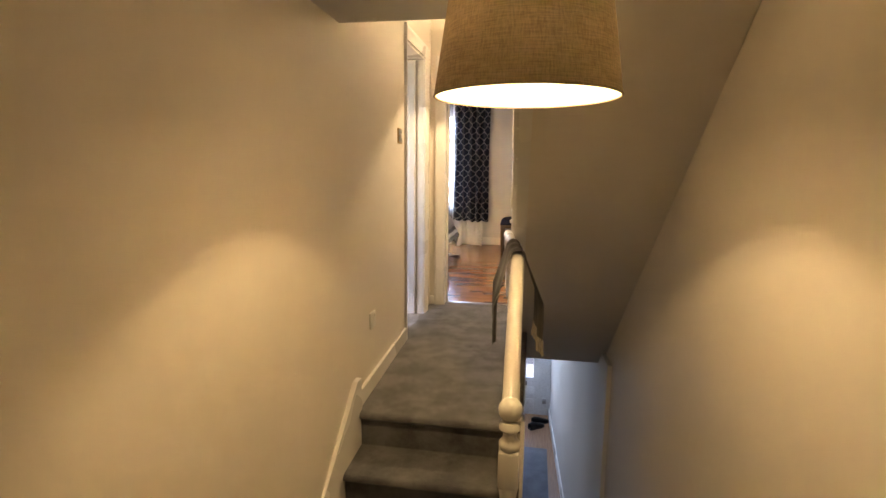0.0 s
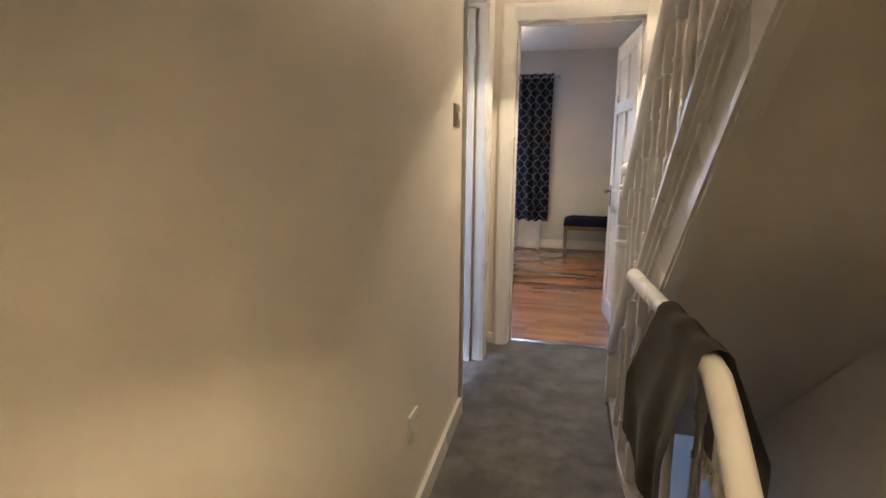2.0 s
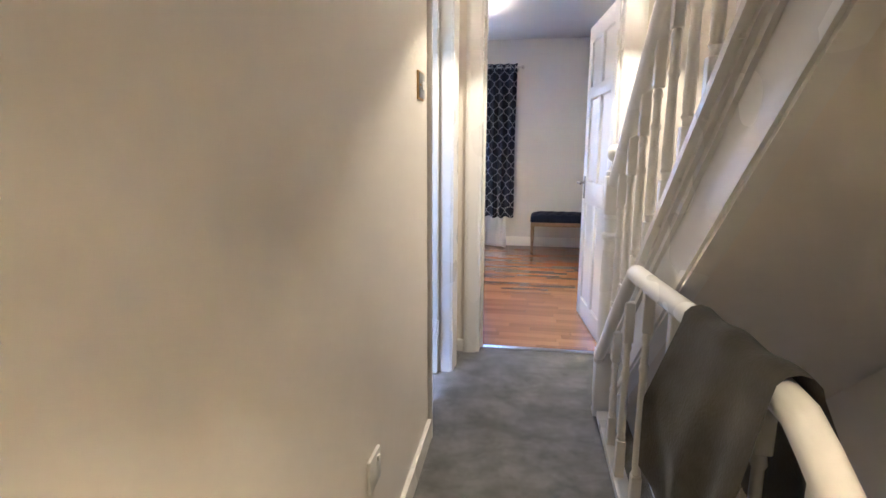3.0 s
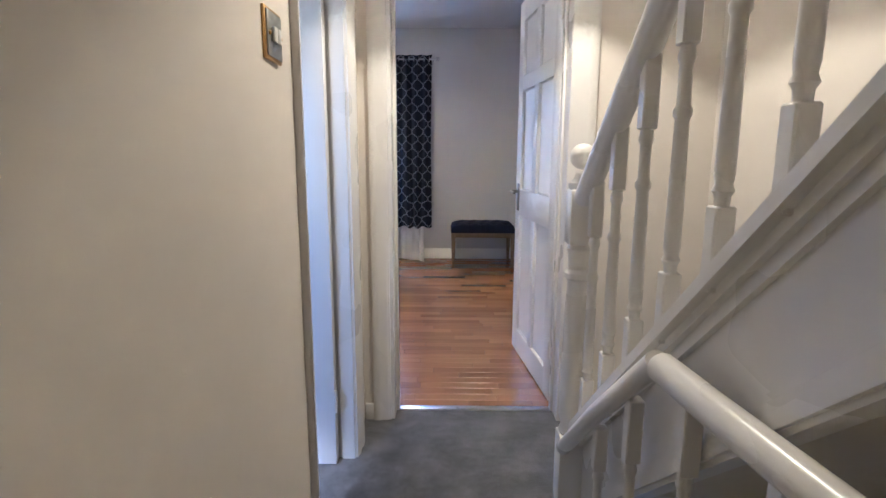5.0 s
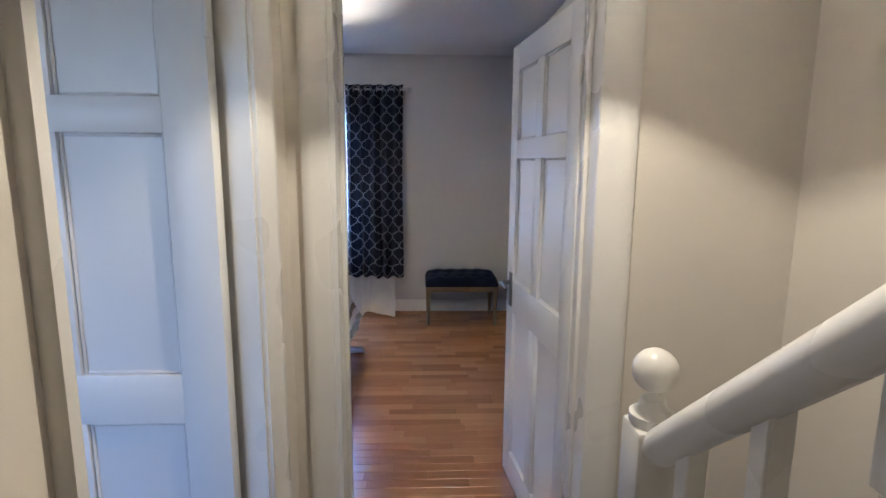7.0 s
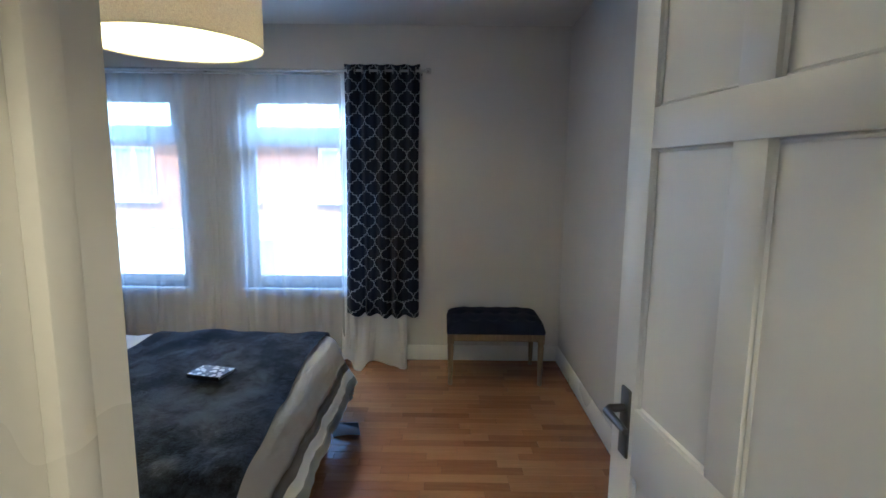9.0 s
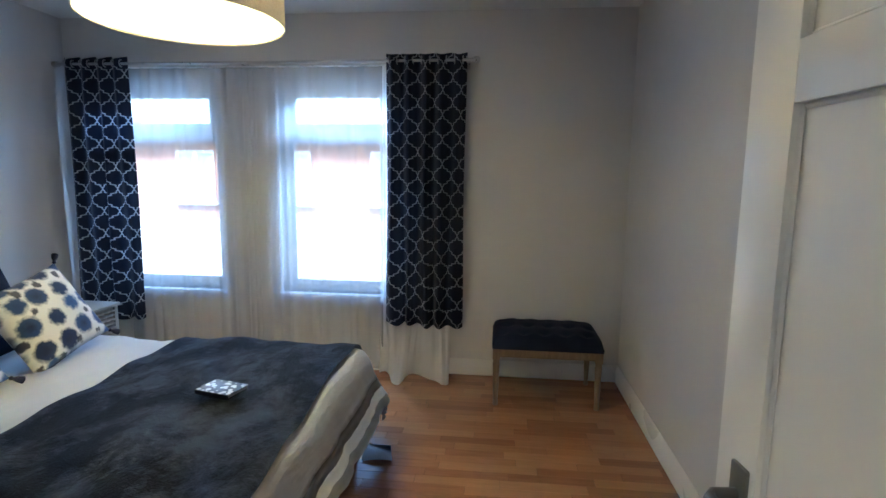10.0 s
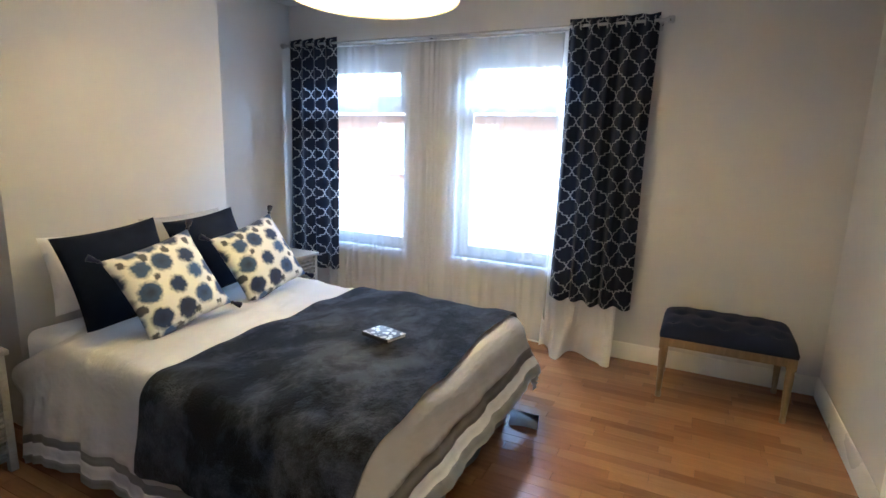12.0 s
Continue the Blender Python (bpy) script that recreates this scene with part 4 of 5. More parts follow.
skirting("baseboard_right", [(ROOM_R, BACK_FACE), (ROOM_R, ROOM_END)])
skirting("baseboard_window", [(ROOM_R, ROOM_END), (ROOM_L, ROOM_END)])
skirting("baseboard_alcove_far", [(ROOM_L, ROOM_END), (ROOM_L, 7.28)])
skirting("baseboard_alcove_near", [(ROOM_L, 6.08), (ROOM_L, BACK_FACE)])
skirting("baseboard_breast", [(-2.50, 7.28), (-2.50, 6.08)])


def window(name, x0, x1, glass_left):
    """White plastic window: outer frame, top light over a large pane, sill board."""
    y0, y1 = ROOM_END + 0.10, ROOM_END + 0.165
    w = thing(name, ((x0 + x1) / 2, y0, WZ0), 0, "white plastic window with a top-hung light over a large pane", "window", "bedroom windows", "structure")
    f = 0.055
    part("window_frame", box(x0, y0, WZ0, x0 + f, y1, WZ1, 0.004), M_UPVC, w)
    part("window_frame", box(x1 - f, y0, WZ0, x1, y1, WZ1, 0.004), M_UPVC, w)
    part("window_frame", box(x0 + f, y0, WZ0, x1 - f, y1, WZ0 + f, 0.004), M_UPVC, w)
    part("window_frame", box(x0 + f, y0, WZ1 - f, x1 - f, y1, WZ1, 0.004), M_UPVC, w)
    part("transom", box(x0 + f, y0, 1.665, x1 - f, y1, 1.725, 0.004), M_UPVC, w)
    zt0, zt1, s = 1.727, WZ1 - f - 0.002, 0.05
    sash = bmesh.new()
    ys0, ys1 = y0 - 0.016, y1 - 0.02
    add_box(sash, x0 + f, ys0, zt0, x0 + f + s, ys1, zt1, 0.004)
    add_box(sash, x1 - f - s, ys0, zt0, x1 - f, ys1, zt1, 0.004)
    add_box(sash, x0 + f + s, ys0, zt0, x1 - f - s, ys1, zt0 + s, 0.004)
    add_box(sash, x0 + f + s, ys0, zt1 - s, x1 - f - s, ys1, zt1, 0.004)
    top = part("sash", sash, M_UPVC, w)
    p = part("pane", box(x0 + f + s, y0 + 0.02, zt0 + s, x1 - f - s, y0 + 0.026, zt1 - s), M_GLASS, top)
    p.visible_shadow = False
    mid = (x0 + x1) / 2
    part("catch", box(mid - 0.05, ys0 - 0.016, zt0 + 0.012, mid + 0.05, ys0, zt0 + 0.03, 0.004), M_UPVC, top)
    p = part("pane", box(x0 + f + 0.02, y0 + 0.02, WZ0 + f + 0.02, x1 - f - 0.02, y0 + 0.026, 1.645), M_GLASS, w)
    p.visible_shadow = False
    bead = bmesh.new()
    for a, b, c, d in ((x0 + f, WZ0 + f, x0 + f + 0.022, 1.665), (x1 - f - 0.022, WZ0 + f, x1 - f, 1.665), (x0 + f + 0.022, WZ0 + f, x1 - f - 0.022, WZ0 + f + 0.022), (x0 + f + 0.022, 1.643, x1 - f - 0.022, 1.665)):
        add_box(bead, a, y0 + 0.008, b, c, y0 + 0.03, d, 0.004, 1)
    part("glazing_bead", bead, M_UPVC, w)
    part("window_sill", box(x0 - 0.02, ROOM_END - 0.03, WZ0 - 0.03, x1 + 0.02, y0, WZ0, 0.006), M_TRIM, w)


window("window_1", *W1, False)
window("window_2", *W2, True)


# ---- curtains ----
def rod():
    y, z = 8.405, 2.165
    r = thing("curtain_rod", (-1.55, y, z), 0, "brushed steel curtain rod above both windows", "curtain rod")
    part("pole", tube([(-3.0, y, z), (-1.6, y, z - 0.004), (-0.085, y, z)], 0.0095, 12), M_STEEL, r)
    for x, s in ((-3.0, -1), (-0.085, 1)):
        part("finial", tube([(x, y, z), (x + s * 0.012, y, z), (x + s * 0.014, y, z), (x + s * 0.045, y, z), (x + s * 0.05, y, z)], [0.012, 0.012, 0.021, 0.021, 0.012], 16), M_STEEL, r)
    for x in (-2.96, -1.66, -0.115):
        b = part("bracket", tube([(x, y, z - 0.012), (x, ROOM_END - 0.004, z - 0.012)], 0.006, 8), M_STEEL, r)
        part("wall_plate", box(x - 0.014, ROOM_END - 0.008, z - 0.045, x + 0.014, ROOM_END, z + 0.02, 0.003), M_STEEL, b)


rod()


def curtain(x0, x1, bx0, bx1, z1, z0, folds, seed, label):
    """Eyelet curtain: deep folds at the top that soften and spread downwards."""
    rnd = random.Random(seed)
    ph = [rnd.uniform(-0.5, 0.5) for _ in range(folds + 2)]
    y = 8.405
    def fn(u, v):
        a, b = x0 + (x1 - x0) * u, bx0 + (bx1 - bx0) * u
        k = 1 - v
        t = u * folds
        amp = 0.030 + 0.010 * math.sin(3 * u + seed) + 0.012 * k * math.sin(2.2 * t + seed)
        yy = y + amp * math.cos(2 * math.pi * (t + 0.10 * k * math.sin(4 * t + seed))) - 0.004
        x = a * v + b * k + 0.012 * math.sin(2 * math.pi * t * 0.5 + 5 * k) * k
        z = z0 + (z1 - z0) * v + (0.012 * math.sin(2 * math.pi * t) + 0.008 * math.sin(5 * u + seed)) * (1 - v) ** 3
        z += 0.010 * math.cos(2 * math.pi * t) * v ** 12
        return (x, yy, z)
    c = thing("curtain", ((x0 + x1) / 2, y, z0), 0, label, "curtain", "curtains at the windows")
    wide = (x1 - x0) * 1.35
    part("panel", sheet(fn, 84, 40, 0.003, lambda u, v: (u * wide + seed * 0.031, v * (z1 - z0))), M_TRELLIS, c)
    for i in range(folds * 2):
        u = (i + 0.5) / (folds * 2)
        px, py, pz = fn(u, 0.985)
        bm = tube([(px, 8.405 + 0.024 * math.cos(a), 2.165 + 0.024 * math.sin(a)) for a in [2 * math.pi * q / 16 for q in range(17)]], 0.0045, 6)
        part("eyelet", bm, M_STEEL, c, "steel eyelet ring")


curtain(-0.66, -0.115, -0.655, -0.13, 2.205, 0.375, 5, 1, "navy eyelet curtain with white ogee trellis, drawn back")
curtain(-2.985, -2.50, -3.0, -2.47, 2.205, 0.335, 4, 3, "navy eyelet curtain with white trellis beside the alcove")


def voile(name, x0, x1, z0, folds, seed, label, pool=0.0, material=M_SHEER):
    rnd = random.Random(seed)
    o = [rnd.uniform(0, 6.28) for _ in range(4)]
    y = 8.452
    def fn(u, v):
        t = u * folds
        x = x0 + (x1 - x0) * u + 0.012 * math.sin(2 * math.pi * t * 0.37 + o[0])
        yy = y + 0.005 * math.sin(2 * math.pi * (t + 0.22 * math.sin(6 * u + o[1]))) + 0.001 * math.sin(2 * math.pi * t * 2.3 + o[2]) * (1 - 0.4 * v)
        z = z0 + (2.14 - z0) * v
        if pool and v < 0.16:
            k = 1 - v / 0.16
            yy -= pool * k * k * (0.7 + 0.5 * math.sin(11 * u + o[3]))
            x += 0.03 * k * math.sin(9 * u)
        return (x, yy, max(z, 0.004 + 0.012 * (1 + math.sin(17 * u + o[1]))))
    s = thing("sheer_curtain", ((x0 + x1) / 2, y, z0), 0, label, "sheer curtain", "sheer curtains at the windows")
    part("panel", sheet(fn, 150, 30), material, s)
    part("rod_pocket", tube([(x0, y, 2.145), (x1, y, 2.145)], 0.007, 8), M_UPVC, s)


voile("sheer_curtain", -2.60, -1.56, 0.012, 11, 5, "thin white voile curtain hanging to the floor")
voile("sheer_curtain", -1.86, -0.70, 0.012, 12, 6, "thin white voile curtain across the window")
voile("sheer_curtain", -0.72, -0.20, 0.006, 7, 8, "gathered white voile curtain pooling on the floor", 0.20, M_SHEER_THICK)


# ---- bed ----
BX0, BX1, BY0, BY1, BZ = -2.44, -0.585, 6.045, 7.33, 0.552


def over_bed(a, b, lift=0.0, r=0.07, seed=0.0, wave=0.014, puff=0.012):
    """A point of cloth laid on the bed: a runs along the bed, b across; past an edge it hangs down."""
    dx = max(0.0, a - BX1)
    dy = (b - BY1) if b > BY1 else (b - BY0) if b < BY0 else 0.0
    d = math.hypot(dx, dy)
    ca, cb = min(a, BX1), min(max(b, BY0), BY1)
    sag = 0.17 * max(0.0, (-2.02 - a) / 0.4) ** 1.4 * min(1.0, max(0.0, (6.42 - b) / 0.34))
    n1 = -sag + noise.noise(Vector((a * 3.1, b * 3.1, seed))) * puff + noise.noise(Vector((a * 9, b * 5, seed + 7))) * puff * 0.45
    if d < 1e-6:
        edge = min(BX1 - a, b - BY0, BY1 - b, 0.25) / 0.25
        return (ca, cb, BZ + lift + n1 + 0.012 * edge)
    ux, uy = dx / d, dy / d
    q = min(d / r, math.pi / 2)
    out = r * math.sin(q) + lift * math.sin(q)
    down = r * (1 - math.cos(q)) + max(0, d - r * math.pi / 2)
    k = min(1, max(0, d - r) / 0.22)
    tang = a * abs(uy) + b * abs(ux) + math.atan2(uy, ux + 1e-6) * 0.35
    out += k * (1 - 0.55 * ux) * (wave * math.sin(tang * 19 + seed + 3 * noise.noise(Vector((tang * 3, 0, seed)))) + 0.3 * wave * math.sin(tang * 61 + seed)) + (0.10 + 0.20 * ux) * k * d
    z = BZ + lift * math.cos(q) + n1 * (1 - k) - down - sag * k
    z = max(z, 0.012 + 0.006 * math.sin(tang * 30))
    return (ca + ux * out, cb + uy * out, z)


def bed():
    b = thing("bed", ((BX0 + BX1) / 2, (BY0 + BY1) / 2, 0), 0, "double divan bed with a grey valance", "bed")
    part("base", box(BX0, BY0 + 0.04, 0.04, BX1 - 0.05, BY1 - 0.04, 0.30, 0.02), M_VALANCE, b)
    part("mattress", box(BX0, BY0 + 0.02, 0.30, BX1 - 0.02, BY1 - 0.02, BZ - 0.03, 0.05, 3), M_DUVET, b)
    path = [(BX0, BY0 + 0.02), (BX1 - 0.01, BY0 + 0.02), (BX1 - 0.01, BY1 - 0.02), (BX0, BY1 - 0.02)]
    segs = [(Vector((*p, 0)), Vector((*q, 0))) for p, q in zip(path, path[1:])]
    total = sum((q - p).length for p, q in segs)
    def fn(u, v):
        s = u * total
        for p, q in segs:
            L = (q - p).length
            if s <= L + 1e-6:
                break
            s -= L
        d = (q - p).normalized()
        nrm = Vector((d.y, -d.x, 0))
        w = 0.014 * math.sin(u * total * 17) * (1 - v) + 0.02 * (1 - v)
        P = p + d * min(s, L) + nrm * w
        return (P.x, P.y, 0.006 + 0.33 * v)
    part("valance", sheet(fn, 160, 8, 0.003), M_VALANCE, b, "grey cotton valance to the floor")


bed()


def duvet():
    hang_n, hang_f, hang_e = 0.52, 0.36, 0.31
    a0, a1, b0, b1 = BX0 + 0.02, BX1 + hang_e, BY0 - hang_n, BY1 + hang_f
    na, nb = 110, 120
    def tuck(a, b):
        return a + 0.14 * min(1, max(0, BY0 - b) / 0.22) * max(0, 1 - (a - a0) / 0.6), b
    grid = [[over_bed(*tuck(a0 + (a1 - a0) * i / na, b0 + (b1 - b0) * j / nb), 0.0, 0.075, 1.0, 0.016, 0.026) for j in range(nb + 1)] for i in range(na + 1)]
    d = thing("duvet", ((BX0 + BX1) / 2, (BY0 + BY1) / 2, BZ), 0, "white cotton duvet with two grey border bands, draped over the bed", "duvet")
    for lo, hi, name, material in ((0.125, 9.0, "cover", M_DUVET), (0.085, 0.125, "inner_band", M_BAND), (0.045, 0.085, "white_border", M_DUVET), (0.0, 0.045, "outer_band", M_BAND)):
        bm = bmesh.new()
        at = {}
        fs = []
        for i in range(na):
            for j in range(nb):
                a, b = a0 + (a1 - a0) * (i + 0.5) / na, b0 + (b1 - b0) * (j + 0.5) / nb
                if lo <= min(a1 - a, b - b0, b1 - b) < hi:
                    corners = ((i, j), (i + 1, j), (i + 1, j + 1), (i, j + 1))
                    for c in corners:
                        if c not in at:
                            at[c] = bm.verts.new(grid[c[0]][c[1]])
                    fs.append(bm.faces.new([at[c] for c in corners]))
        bmesh.ops.solidify(bm, geom=fs, thickness=0.008)
        part(name, bm, material, d, "grey cotton band" if material is M_BAND else "", smooth=80)


duvet()


def throw():
    a0, a1 = -1.47, BX1 + 0.055
    b0, b1 = BY0 - 0.36, BY1 + 0.10
    def fn(u, v):
        b = b0 + (b1 - b0) * v
        a = a0 + (a1 - a0) * u + 0.05 * (v - 0.5) * -1 * (1 - u) + 0.012 * math.sin(7 * v) - 0.05 * v * u
        x, y, z = over_bed(a, b, 0.020, 0.085, 1.0, 0.010, 0.022)
        e = 0.010 * noise.noise(Vector((a * 6, b * 6, 3.0)))
        return (x, y, z + e)
    t = thing("throw_blanket", (-1.05, 6.6, BZ), 0, "charcoal navy faux-fur throw spread across the bed", "throw")
    part("cloth", sheet(fn, 70, 110, 0.014), M_FUR, t, smooth=80)


throw()


# ---- cushions and pillows ----
def pillow_mesh(w, h, t, pinch=0.07, nu=26, nv=26, soft=2.6, flange=0.0):
    bm = bmesh.new()
    def side(sign):
        g = []
        for i in range(nu + 1):
            row = []
            for j in range(nv + 1):
                u, v = 2 * i / nu - 1, 2 * j / nv - 1
                x = w / 2 * u * (1 - pinch * (1 - v * v))
                y = h / 2 * v * (1 - pinch * (1 - u * u))
                e = max(0, (1 - abs(u) ** soft)) ** 0.55 * max(0, (1 - abs(v) ** soft)) ** 0.55
                e += 0.05 * noise.noise(Vector((u * 2.3, v * 2.3, sign * 3 + w * 9))) * (1 - u * u) * (1 - v * v)
                row.append(bm.verts.new((x, y, sign * t / 2 * e)))
            g.append(row)
        for i in range(nu):
            for j in range(nv):
                q = (g[i][j], g[i + 1][j], g[i + 1][j + 1], g[i][j + 1])
                bm.faces.new(q if sign > 0 else q[::-1])
    side(1)
    side(-1)
    bmesh.ops.remove_doubles(bm, verts=bm.verts, dist=0.0004)
    return bm


def cushion(kind, at, lean, yaw, roll, size, thick, material, label, tassels=False):
    """Stands on the bed facing +x, leaning back."""
    c = new(kind)
    m = Matrix.Translation(at) @ Matrix.Rotation(radians(yaw), 4, "Z") @ Matrix.Rotation(radians(90), 4, "Z") @ Matrix.Rotation(radians(90 - lean), 4, "X") @ Matrix.Rotation(radians(roll), 4, "Z")
    c.matrix_basis = m
    BASE[c.name] = m
    tagged(c, label, "cushion", "cushions on the bed")
    part("cover", pillow_mesh(size[0], size[1], thick), material, c, local=True, smooth=80)
    if tassels:
        for sx in (-1, 1):
            for sy in (-1, 1):
                x, y = sx * size[0] / 2, sy * size[1] / 2
                bm = lathe([(0.004, 0), (0.009, 0.006), (0.006, 0.014), (0.012, 0.03), (0.015, 0.05), (0.0, 0.052)], 0, 0, 0, 10)
                bmesh.ops.transform(bm, matrix=Matrix.Translation((x * 0.985, y * 0.985, 0)) @ Matrix.Rotation(math.atan2(sx, -sy) , 4, "Z") @ Matrix.Rotation(radians(90), 4, "X"), verts=bm.verts)
                part("tassel", bm, M_TASSEL, c, "navy tassel", local=True)
    return c


cushion("pillow", (-2.36, 6.395, 0.755), 14, 0, 0, (0.50, 0.36), 0.12, M_DUVET, "white pillow with a grey border propped against the wall")
cushion("pillow", (-2.38, 6.90, 0.785), 14, 0, 2, (0.52, 0.38), 0.12, M_BAND, "white and grey pillow propped against the wall")
cushion("cushion", (-2.13, 6.35, 0.765), 20, -4, 6, (0.47, 0.45), 0.13, M_NAVY_CUSHION, "plain dark navy velvet cushion leaning on the pillows")
cushion("cushion", (-2.17, 6.885, 0.775), 20, 2, 5, (0.47, 0.44), 0.13, M_NAVY_CUSHION, "plain dark navy velvet cushion beside the other")
cushion("cushion", (-1.83, 6.37, 0.755), 28, -6, 13, (0.42, 0.40), 0.14, M_BLOTS, "white cushion with blue dyed rosettes and navy tassels", True)
cushion("cushion", (-1.88, 6.945, 0.765), 28, -8, 15, (0.42, 0.40), 0.14, M_BLOTS, "white cushion with blue rosettes leaning on a navy one", True)


def book():
    z = BZ + 0.048
    b = thing("book", (-0.905, 6.655, z), -14, "small blue-grey patterned hardback book lying on the throw", "book")
    part("cover", box(-0.075, -0.055, 0.014, 0.075, 0.055, 0.018, 0.001), M_BOOK, b, local=True)
    part("cover", box(-0.075, -0.055, 0.0, 0.075, 0.055, 0.004, 0.001), M_BLACK, b, local=True)
    part("pages", box(-0.072, -0.051, 0.004, 0.071, 0.052, 0.014), M_PAPER, b, local=True)
    part("spine", box(-0.077, -0.0555, 0.0, 0.077, -0.053, 0.018, 0.001), M_BLACK, b, local=True)


def make_book():
    s = Nodes("book_cover_print")
    br = s.t.nodes.new("ShaderNodeTexVoronoi")
    br.inputs["Scale"].default_value = 46.0
    s.link(s.co.outputs["Object"], br.inputs["Vector"])
    f = s.ramp(br.outputs["Distance"], 0.42, 0.5)
    return s.set(s.mix(f, (0.62, 0.64, 0.70), (0.06, 0.07, 0.12)), 0.4, None)


M_BOOK = make_book()
book()


# ---- bench ----
def bench():
    x0, x1, y0, y1 = 0.10, 0.762, 7.985, 8.43
    b = thing("bench", ((x0 + x1) / 2, (y0 + y1) / 2, 0), 0, "oak bench with a buttoned navy velvet seat", "bench")
    cols, rows = 5, 3
    def fn(u, v):
        x, y = x0 - 0.006 + (x1 - x0 + 0.012) * u, y0 - 0.006 + (y1 - y0 + 0.012) * v
        e = (1 - abs(2 * u - 1) ** 8) ** 0.4 * (1 - abs(2 * v - 1) ** 6) ** 0.4
        z = 0.385 + 0.082 * e
        for i in range(cols):
            for j in range(rows):
                bx, by = (i + 0.5 + (0.25 if j % 2 else -0.0)) / (cols + 0.25), (j + 0.5) / rows
                d2 = ((u - bx) * (x1 - x0)) ** 2 + ((v - by) * (y1 - y0)) ** 2
                z -= 0.020 * math.exp(-d2 / 0.0011) * e
        return (x, y, z)
    bm = sheet(fn, 60, 40)
    add_box(bm, x0 - 0.004, y0 - 0.004, 0.366, x1 + 0.004, y1 + 0.004, 0.39, 0.006)
    seat = part("seat", bm, M_NAVY, b, "buttoned navy velvet seat")
    for i in range(cols):
        for j in range(rows):
            u, v = (i + 0.5 + (0.25 if j % 2 else 0)) / (cols + 0.25), (j + 0.5) / rows
            p = fn(u, v)
            part("button", ball(0.009, p[0], p[1], p[2] + 0.002, 10, 0.5), M_NAVY, seat)
    for a in ((x0 + 0.03, y0, x1 - 0.03, y0 + 0.022), (x0 + 0.03, y1 - 0.022, x1 - 0.03, y1), (x0, y0 + 0.03, x0 + 0.022, y1 - 0.03), (x1 - 0.022, y0 + 0.03, x1, y1 - 0.03)):
        part("rail", box(a[0], a[1], 0.318, a[2], a[3], 0.366, 0.003), M_OAK, b)
    for lx, sx in ((x0 + 0.022, 1), (x1 - 0.022, -1)):
        for ly in (y0 + 0.022, y1 - 0.022):
            bm = bmesh.new()
            add_box(bm, lx - 0.023, ly - 0.023, 0.30, lx + 0.023, ly + 0.023, 0.366, 0.003)
            lathe([(0.012, 0), (0.016, 0.004), (0.016, 0.03), (0.013, 0.034), (0.015, 0.05), (0.022, 0.27), (0.019, 0.285), (0.022, 0.302)], lx, ly, 0, 14, bm)
            part("leg", bm, M_OAK, b)


bench()


# ---- bedside cabinets ----
def cabinet(x0, x1, y0, y1, h, label):
    c = thing("bedside_cabinet", ((x0 + x1) / 2, (y0 + y1) / 2, 0), 0, label, "cabinet", "wicker bedside cabinets")
    part("top", box(x0 - 0.012, y0 - 0.012, h - 0.022, x1 + 0.012, y1 + 0.012, h, 0.004), M_GREYWOOD, c, "grey-washed wooden top")
    for x in (x0, x1 - 0.03):
        for y in (y0, y1 - 0.03):
            part("leg", box(x, y, 0, x + 0.03, y + 0.03, h - 0.022, 0.003), M_GREYWOOD, c)
    part("body", box(x0 + 0.012, y0 + 0.012, 0.05, x1 - 0.012, y1 - 0.012, h - 0.024), M_WICKER, c)
    for face in ("x", "y"):
        bm = bmesh.new()
        n = 16
        for k in range(n):
            z = 0.06 + (h - 0.10) * (k + 0.5) / n
            if face == "x":
                pts = [(x1 - 0.006 + 0.005 * math.sin(j * 1.57 + k * 3.14), y0 + 0.032 + (y1 - y0 - 0.064) * j / 28, z) for j in range(29)]
            else:
                pts = [(x0 + 0.032 + (x1 - x0 - 0.064) * j / 28, y0 + 0.006 + 0.005 * math.sin(j * 1.57 + k * 3.14), z) for j in range(29)]
            tube(pts, 0.0095, 6, bm)
        part("weave", bm, M_WICKER, c, "woven grey wicker front")


cabinet(-2.86, -2.42, 7.62, 8.06, 0.55, "grey wicker bedside cabinet in the alcove by the curtain")
cabinet(-2.72, -2.22, 5.40, 5.90, 0.53, "grey wicker bedside cabinet beside the bed")


def clutter():
    d = thing("alarm_clock", (-2.66, 7.86, 0.55), 20, "small black clock on the bedside cabinet", "clock")
    part("case", box(-0.06, -0.04, 0.0, 0.06, 0.04, 0.05, 0.008), M_BLACK, d, local=True)
    part("face", box(-0.05, -0.042, 0.01, 0.05, -0.040, 0.042), M_NIGHT, d, local=True)
    def fn(u, v):
        x, y = -0.53 + 0.15 * u, 7.25 + 0.17 * v
        return (x - 0.04 * v, y, 0.006 + 0.028 * max(0, math.sin(3.1 * v + 1.5 * u)) * (1 - 0.5 * u))
    c = thing("cloth_scrap", (-0.5, 7.28, 0), 0, "pale blue folded cloth on the floor under the bed corner", "cloth")
    part("fold", sheet(fn, 12, 12, 0.004), M_BLUECLOTH, c)


clutter()

# ---- outside ----
solid("ground", box(-400, OUT - 0.02, -3.2, 400, 900, -3.05), M_TARMAC, "grey tarmac street reaching away", "ground")
solid("pavement_near", box(-40, OUT, -3.05, 40, 11.2, -2.93), M_PAVING, "pale paving beside the house", "pavement")
solid("pavement_far", box(-40, 17.2, -3.05, 40, 20.0, -2.93), M_PAVING, "pale paving across the street", "pavement")


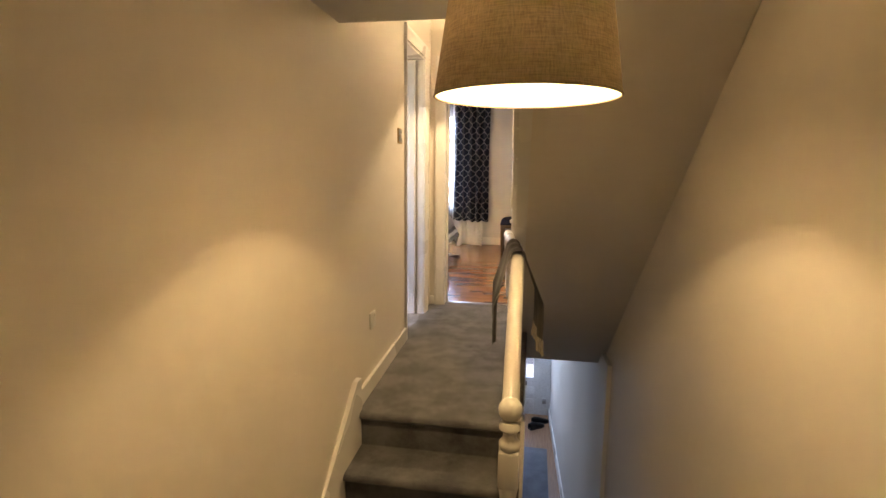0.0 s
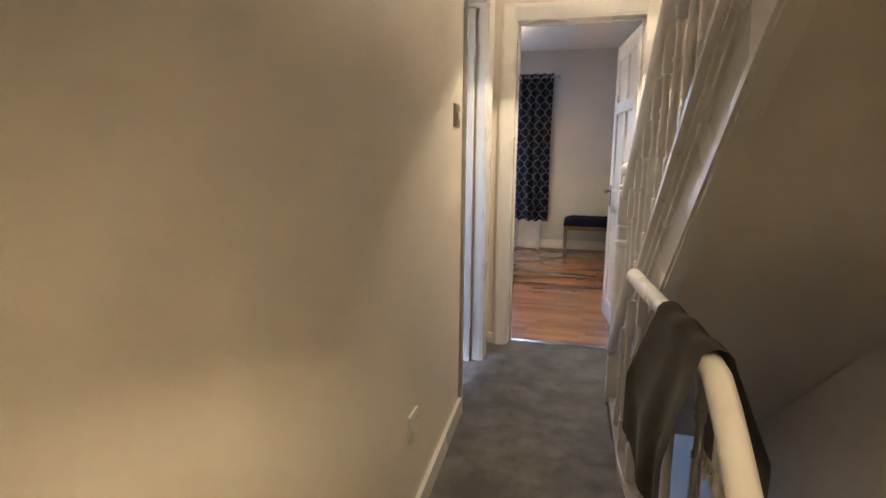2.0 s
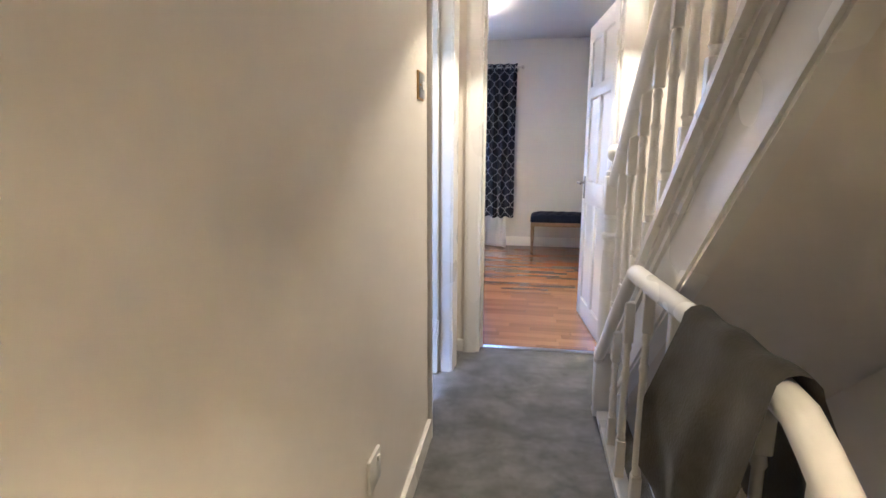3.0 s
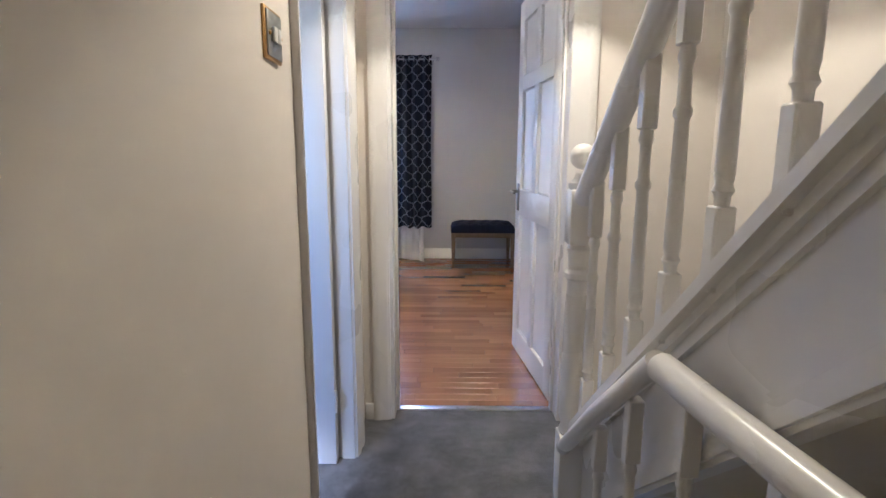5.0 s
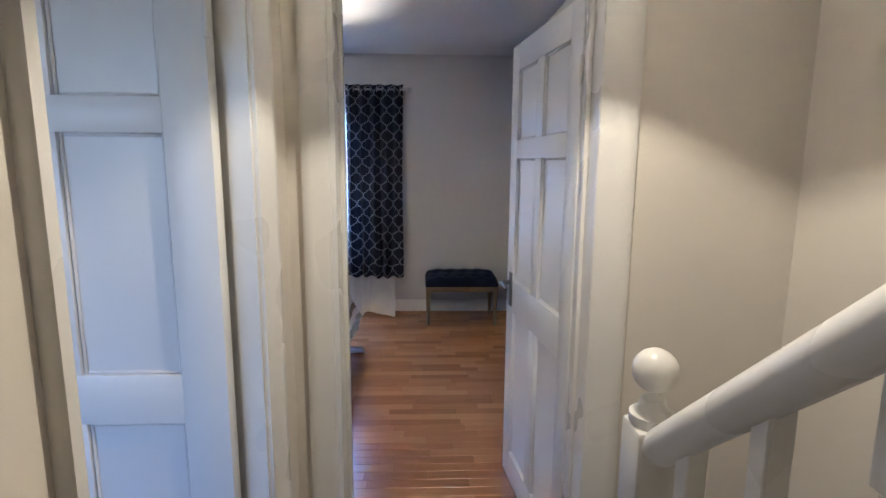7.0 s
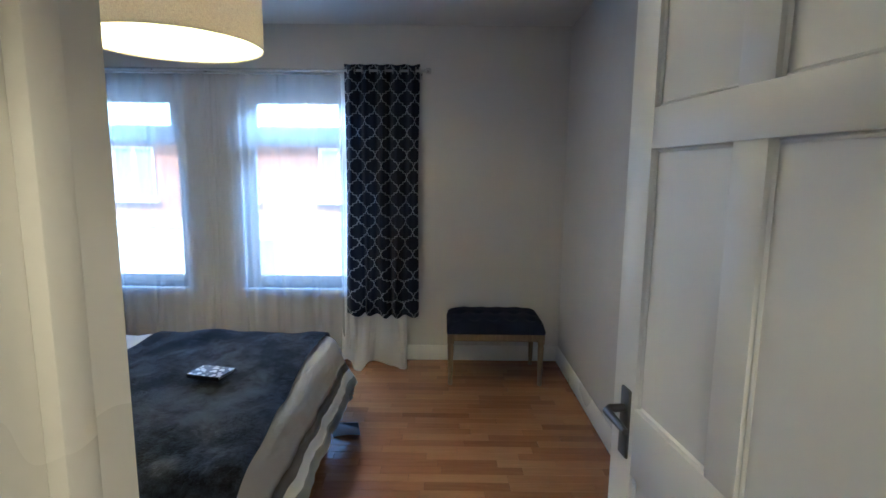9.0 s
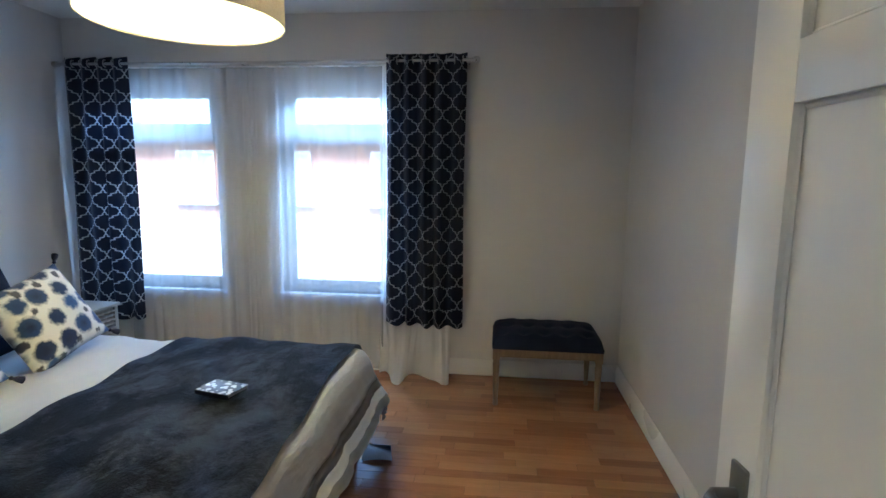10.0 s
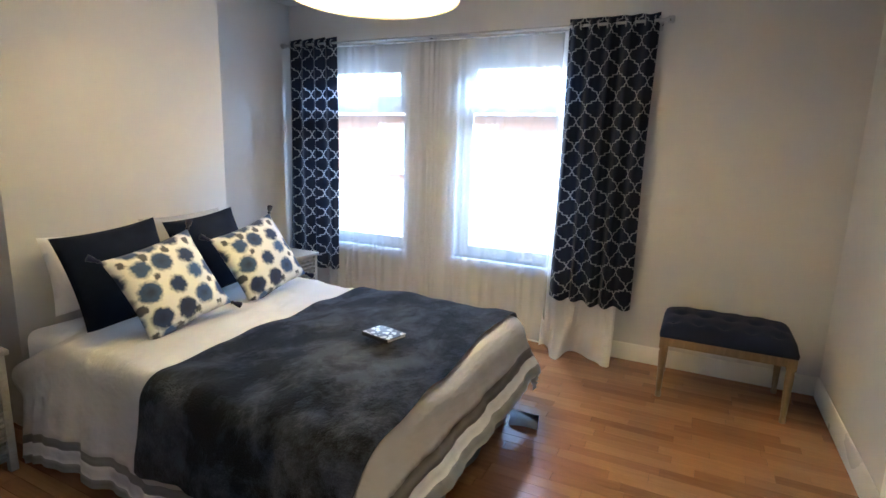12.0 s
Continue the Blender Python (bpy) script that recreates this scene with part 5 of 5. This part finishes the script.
def terrace(x, label):
    y = 20.0
    h = thing("house", (x, y, -2.95), 0, label, "house", "terraced houses across the street")
    part("wall", box(x - 3, y, -2.95, x + 3, y + 7, 2.42), M_BRICK, h, "red brick wall")
    part("ground_floor_render", box(x - 3, y - 0.03, -2.95, x + 3, y, -0.2), M_RENDER, h, "cream rendered ground floor")
    r = part("roof", prism([(y - 0.4, 2.46), (y + 3.5, 3.0), (y + 7.4, 2.46), (y + 7.4, 2.32), (y - 0.4, 2.32)], "x", x - 3, x + 3), M_ROOF, h)
    part("chimney", box(x + 2.4, y + 3.0, 2.8, x + 3.0, y + 4.0, 3.5), M_BRICK, r)
    part("gutter", box(x - 3, y - 0.5, 2.34, x + 3, y - 0.4, 2.44), M_UPVC, h)
    part("band", box(x - 3, y - 0.08, -0.25, x + 3, y - 0.03, 0.05), M_RENDER, h)
    for wx, wz0, wz1, ww in ((x - 1.5, 0.6, 2.1, 1.2), (x + 1.5, 0.6, 2.1, 1.2), (x - 1.4, -2.0, -0.5, 2.0)):
        w = part("window", box(wx - ww / 2, y - 0.09, wz0, wx + ww / 2, y - 0.031, wz1), M_UPVC, h)
        for k in (0, 1):
            part("pane", box(wx - ww / 2 + 0.08 + k * ww / 2, y - 0.1, wz0 + 0.08, wx + k * ww / 2 - 0.06, y - 0.09, wz1 - 0.08), M_FARGLASS, w)
        part("sill", box(wx - ww / 2 - 0.1, y - 0.2, wz0 - 0.12, wx + ww / 2 + 0.1, y - 0.031, wz0), M_RENDER, w)
    part("door", box(x + 1.0, y - 0.08, -2.93, x + 1.9, y - 0.031, -0.8), M_UPVC, h)


for k in range(-4, 4):
    terrace(-4.5 + 6 * k, "red brick terraced house with pale ground floor")

# ---- laminate strips, last ----
solid("floor_bedroom", box(ROOM_L, 4.885, -0.1, ROOM_R, ROOM_END, -0.004), M_JOINT, "reddish-brown laminate strip floor", "floor")
FLOOR = bpy.data.objects["floor_bedroom"]
ROWW, LEN = 0.0655, 0.40
far_bm = bmesh.new()
shared = {}


def strip_mesh(length):
    key = round(length, 3)
    if key not in shared:
        b = bmesh.new()
        w, l = ROWW / 2 - 0.0004, length / 2 - 0.0004
        c = 0.0008
        lo = [b.verts.new((sx * l, sy * w, -0.004)) for sx, sy in ((-1, -1), (1, -1), (1, 1), (-1, 1))]
        md = [b.verts.new((sx * l, sy * w, -c)) for sx, sy in ((-1, -1), (1, -1), (1, 1), (-1, 1))]
        hi = [b.verts.new((sx * (l - c), sy * (w - c), 0)) for sx, sy in ((-1, -1), (1, -1), (1, 1), (-1, 1))]
        b.faces.new(hi)
        for p, q in ((lo, md), (md, hi)):
            for i in range(4):
                j = (i + 1) % 4
                b.faces.new((p[i], p[j], q[j], q[i]))
        shared[key] = mesh_of("strip", b, M_PLANK, 0)
    return shared[key]


rnd = random.Random(11)
verts, faces = [], []
n_rows = int((ROOM_END - 4.885) / ROWW)
for i in range(n_rows + 1):
    yc = 4.885 + ROWW * (i + 0.5)
    if yc + ROWW / 2 > ROOM_END:
        break
    x = ROOM_L - rnd.choice((0.0, 0.1, 0.2, 0.3))
    while x < ROOM_R - 0.01:
        L = rnd.choice((LEN, LEN, LEN * 0.75, LEN * 1.2))
        a, b = max(x, ROOM_L), min(x + L, ROOM_R)
        x += L
        if b - a < 0.02:
            continue
        if (a + b) / 2 > -0.62:
            ob = new("strip", strip_mesh(round(b - a, 2)))
            ob.location = ((a + b) / 2, yc, 0)
            ob.parent = FLOOR
        else:
            o = len(verts)
            w = ROWW / 2 - 0.0005
            verts += [(a + 0.0005, yc - w, -0.003), (b - 0.0005, yc - w, -0.003), (b - 0.0005, yc + w, -0.003), (a + 0.0005, yc + w, -0.003),
                      (a + 0.001, yc - w + 0.0005, 0), (b - 0.001, yc - w + 0.0005, 0), (b - 0.001, yc + w - 0.0005, 0), (a + 0.001, yc + w - 0.0005, 0)]
            faces += [(o + 4, o + 5, o + 6, o + 7)] + [(o + k, o + (k + 1) % 4, o + 4 + (k + 1) % 4, o + 4 + k) for k in range(4)]
me = bpy.data.meshes.new("strips")
me.from_pydata(verts, [], faces)
me.materials.append(M_PLANK_FAR)
ob = new("strips", me)
ob.parent = FLOOR
tagged(ob, kind="stuff")
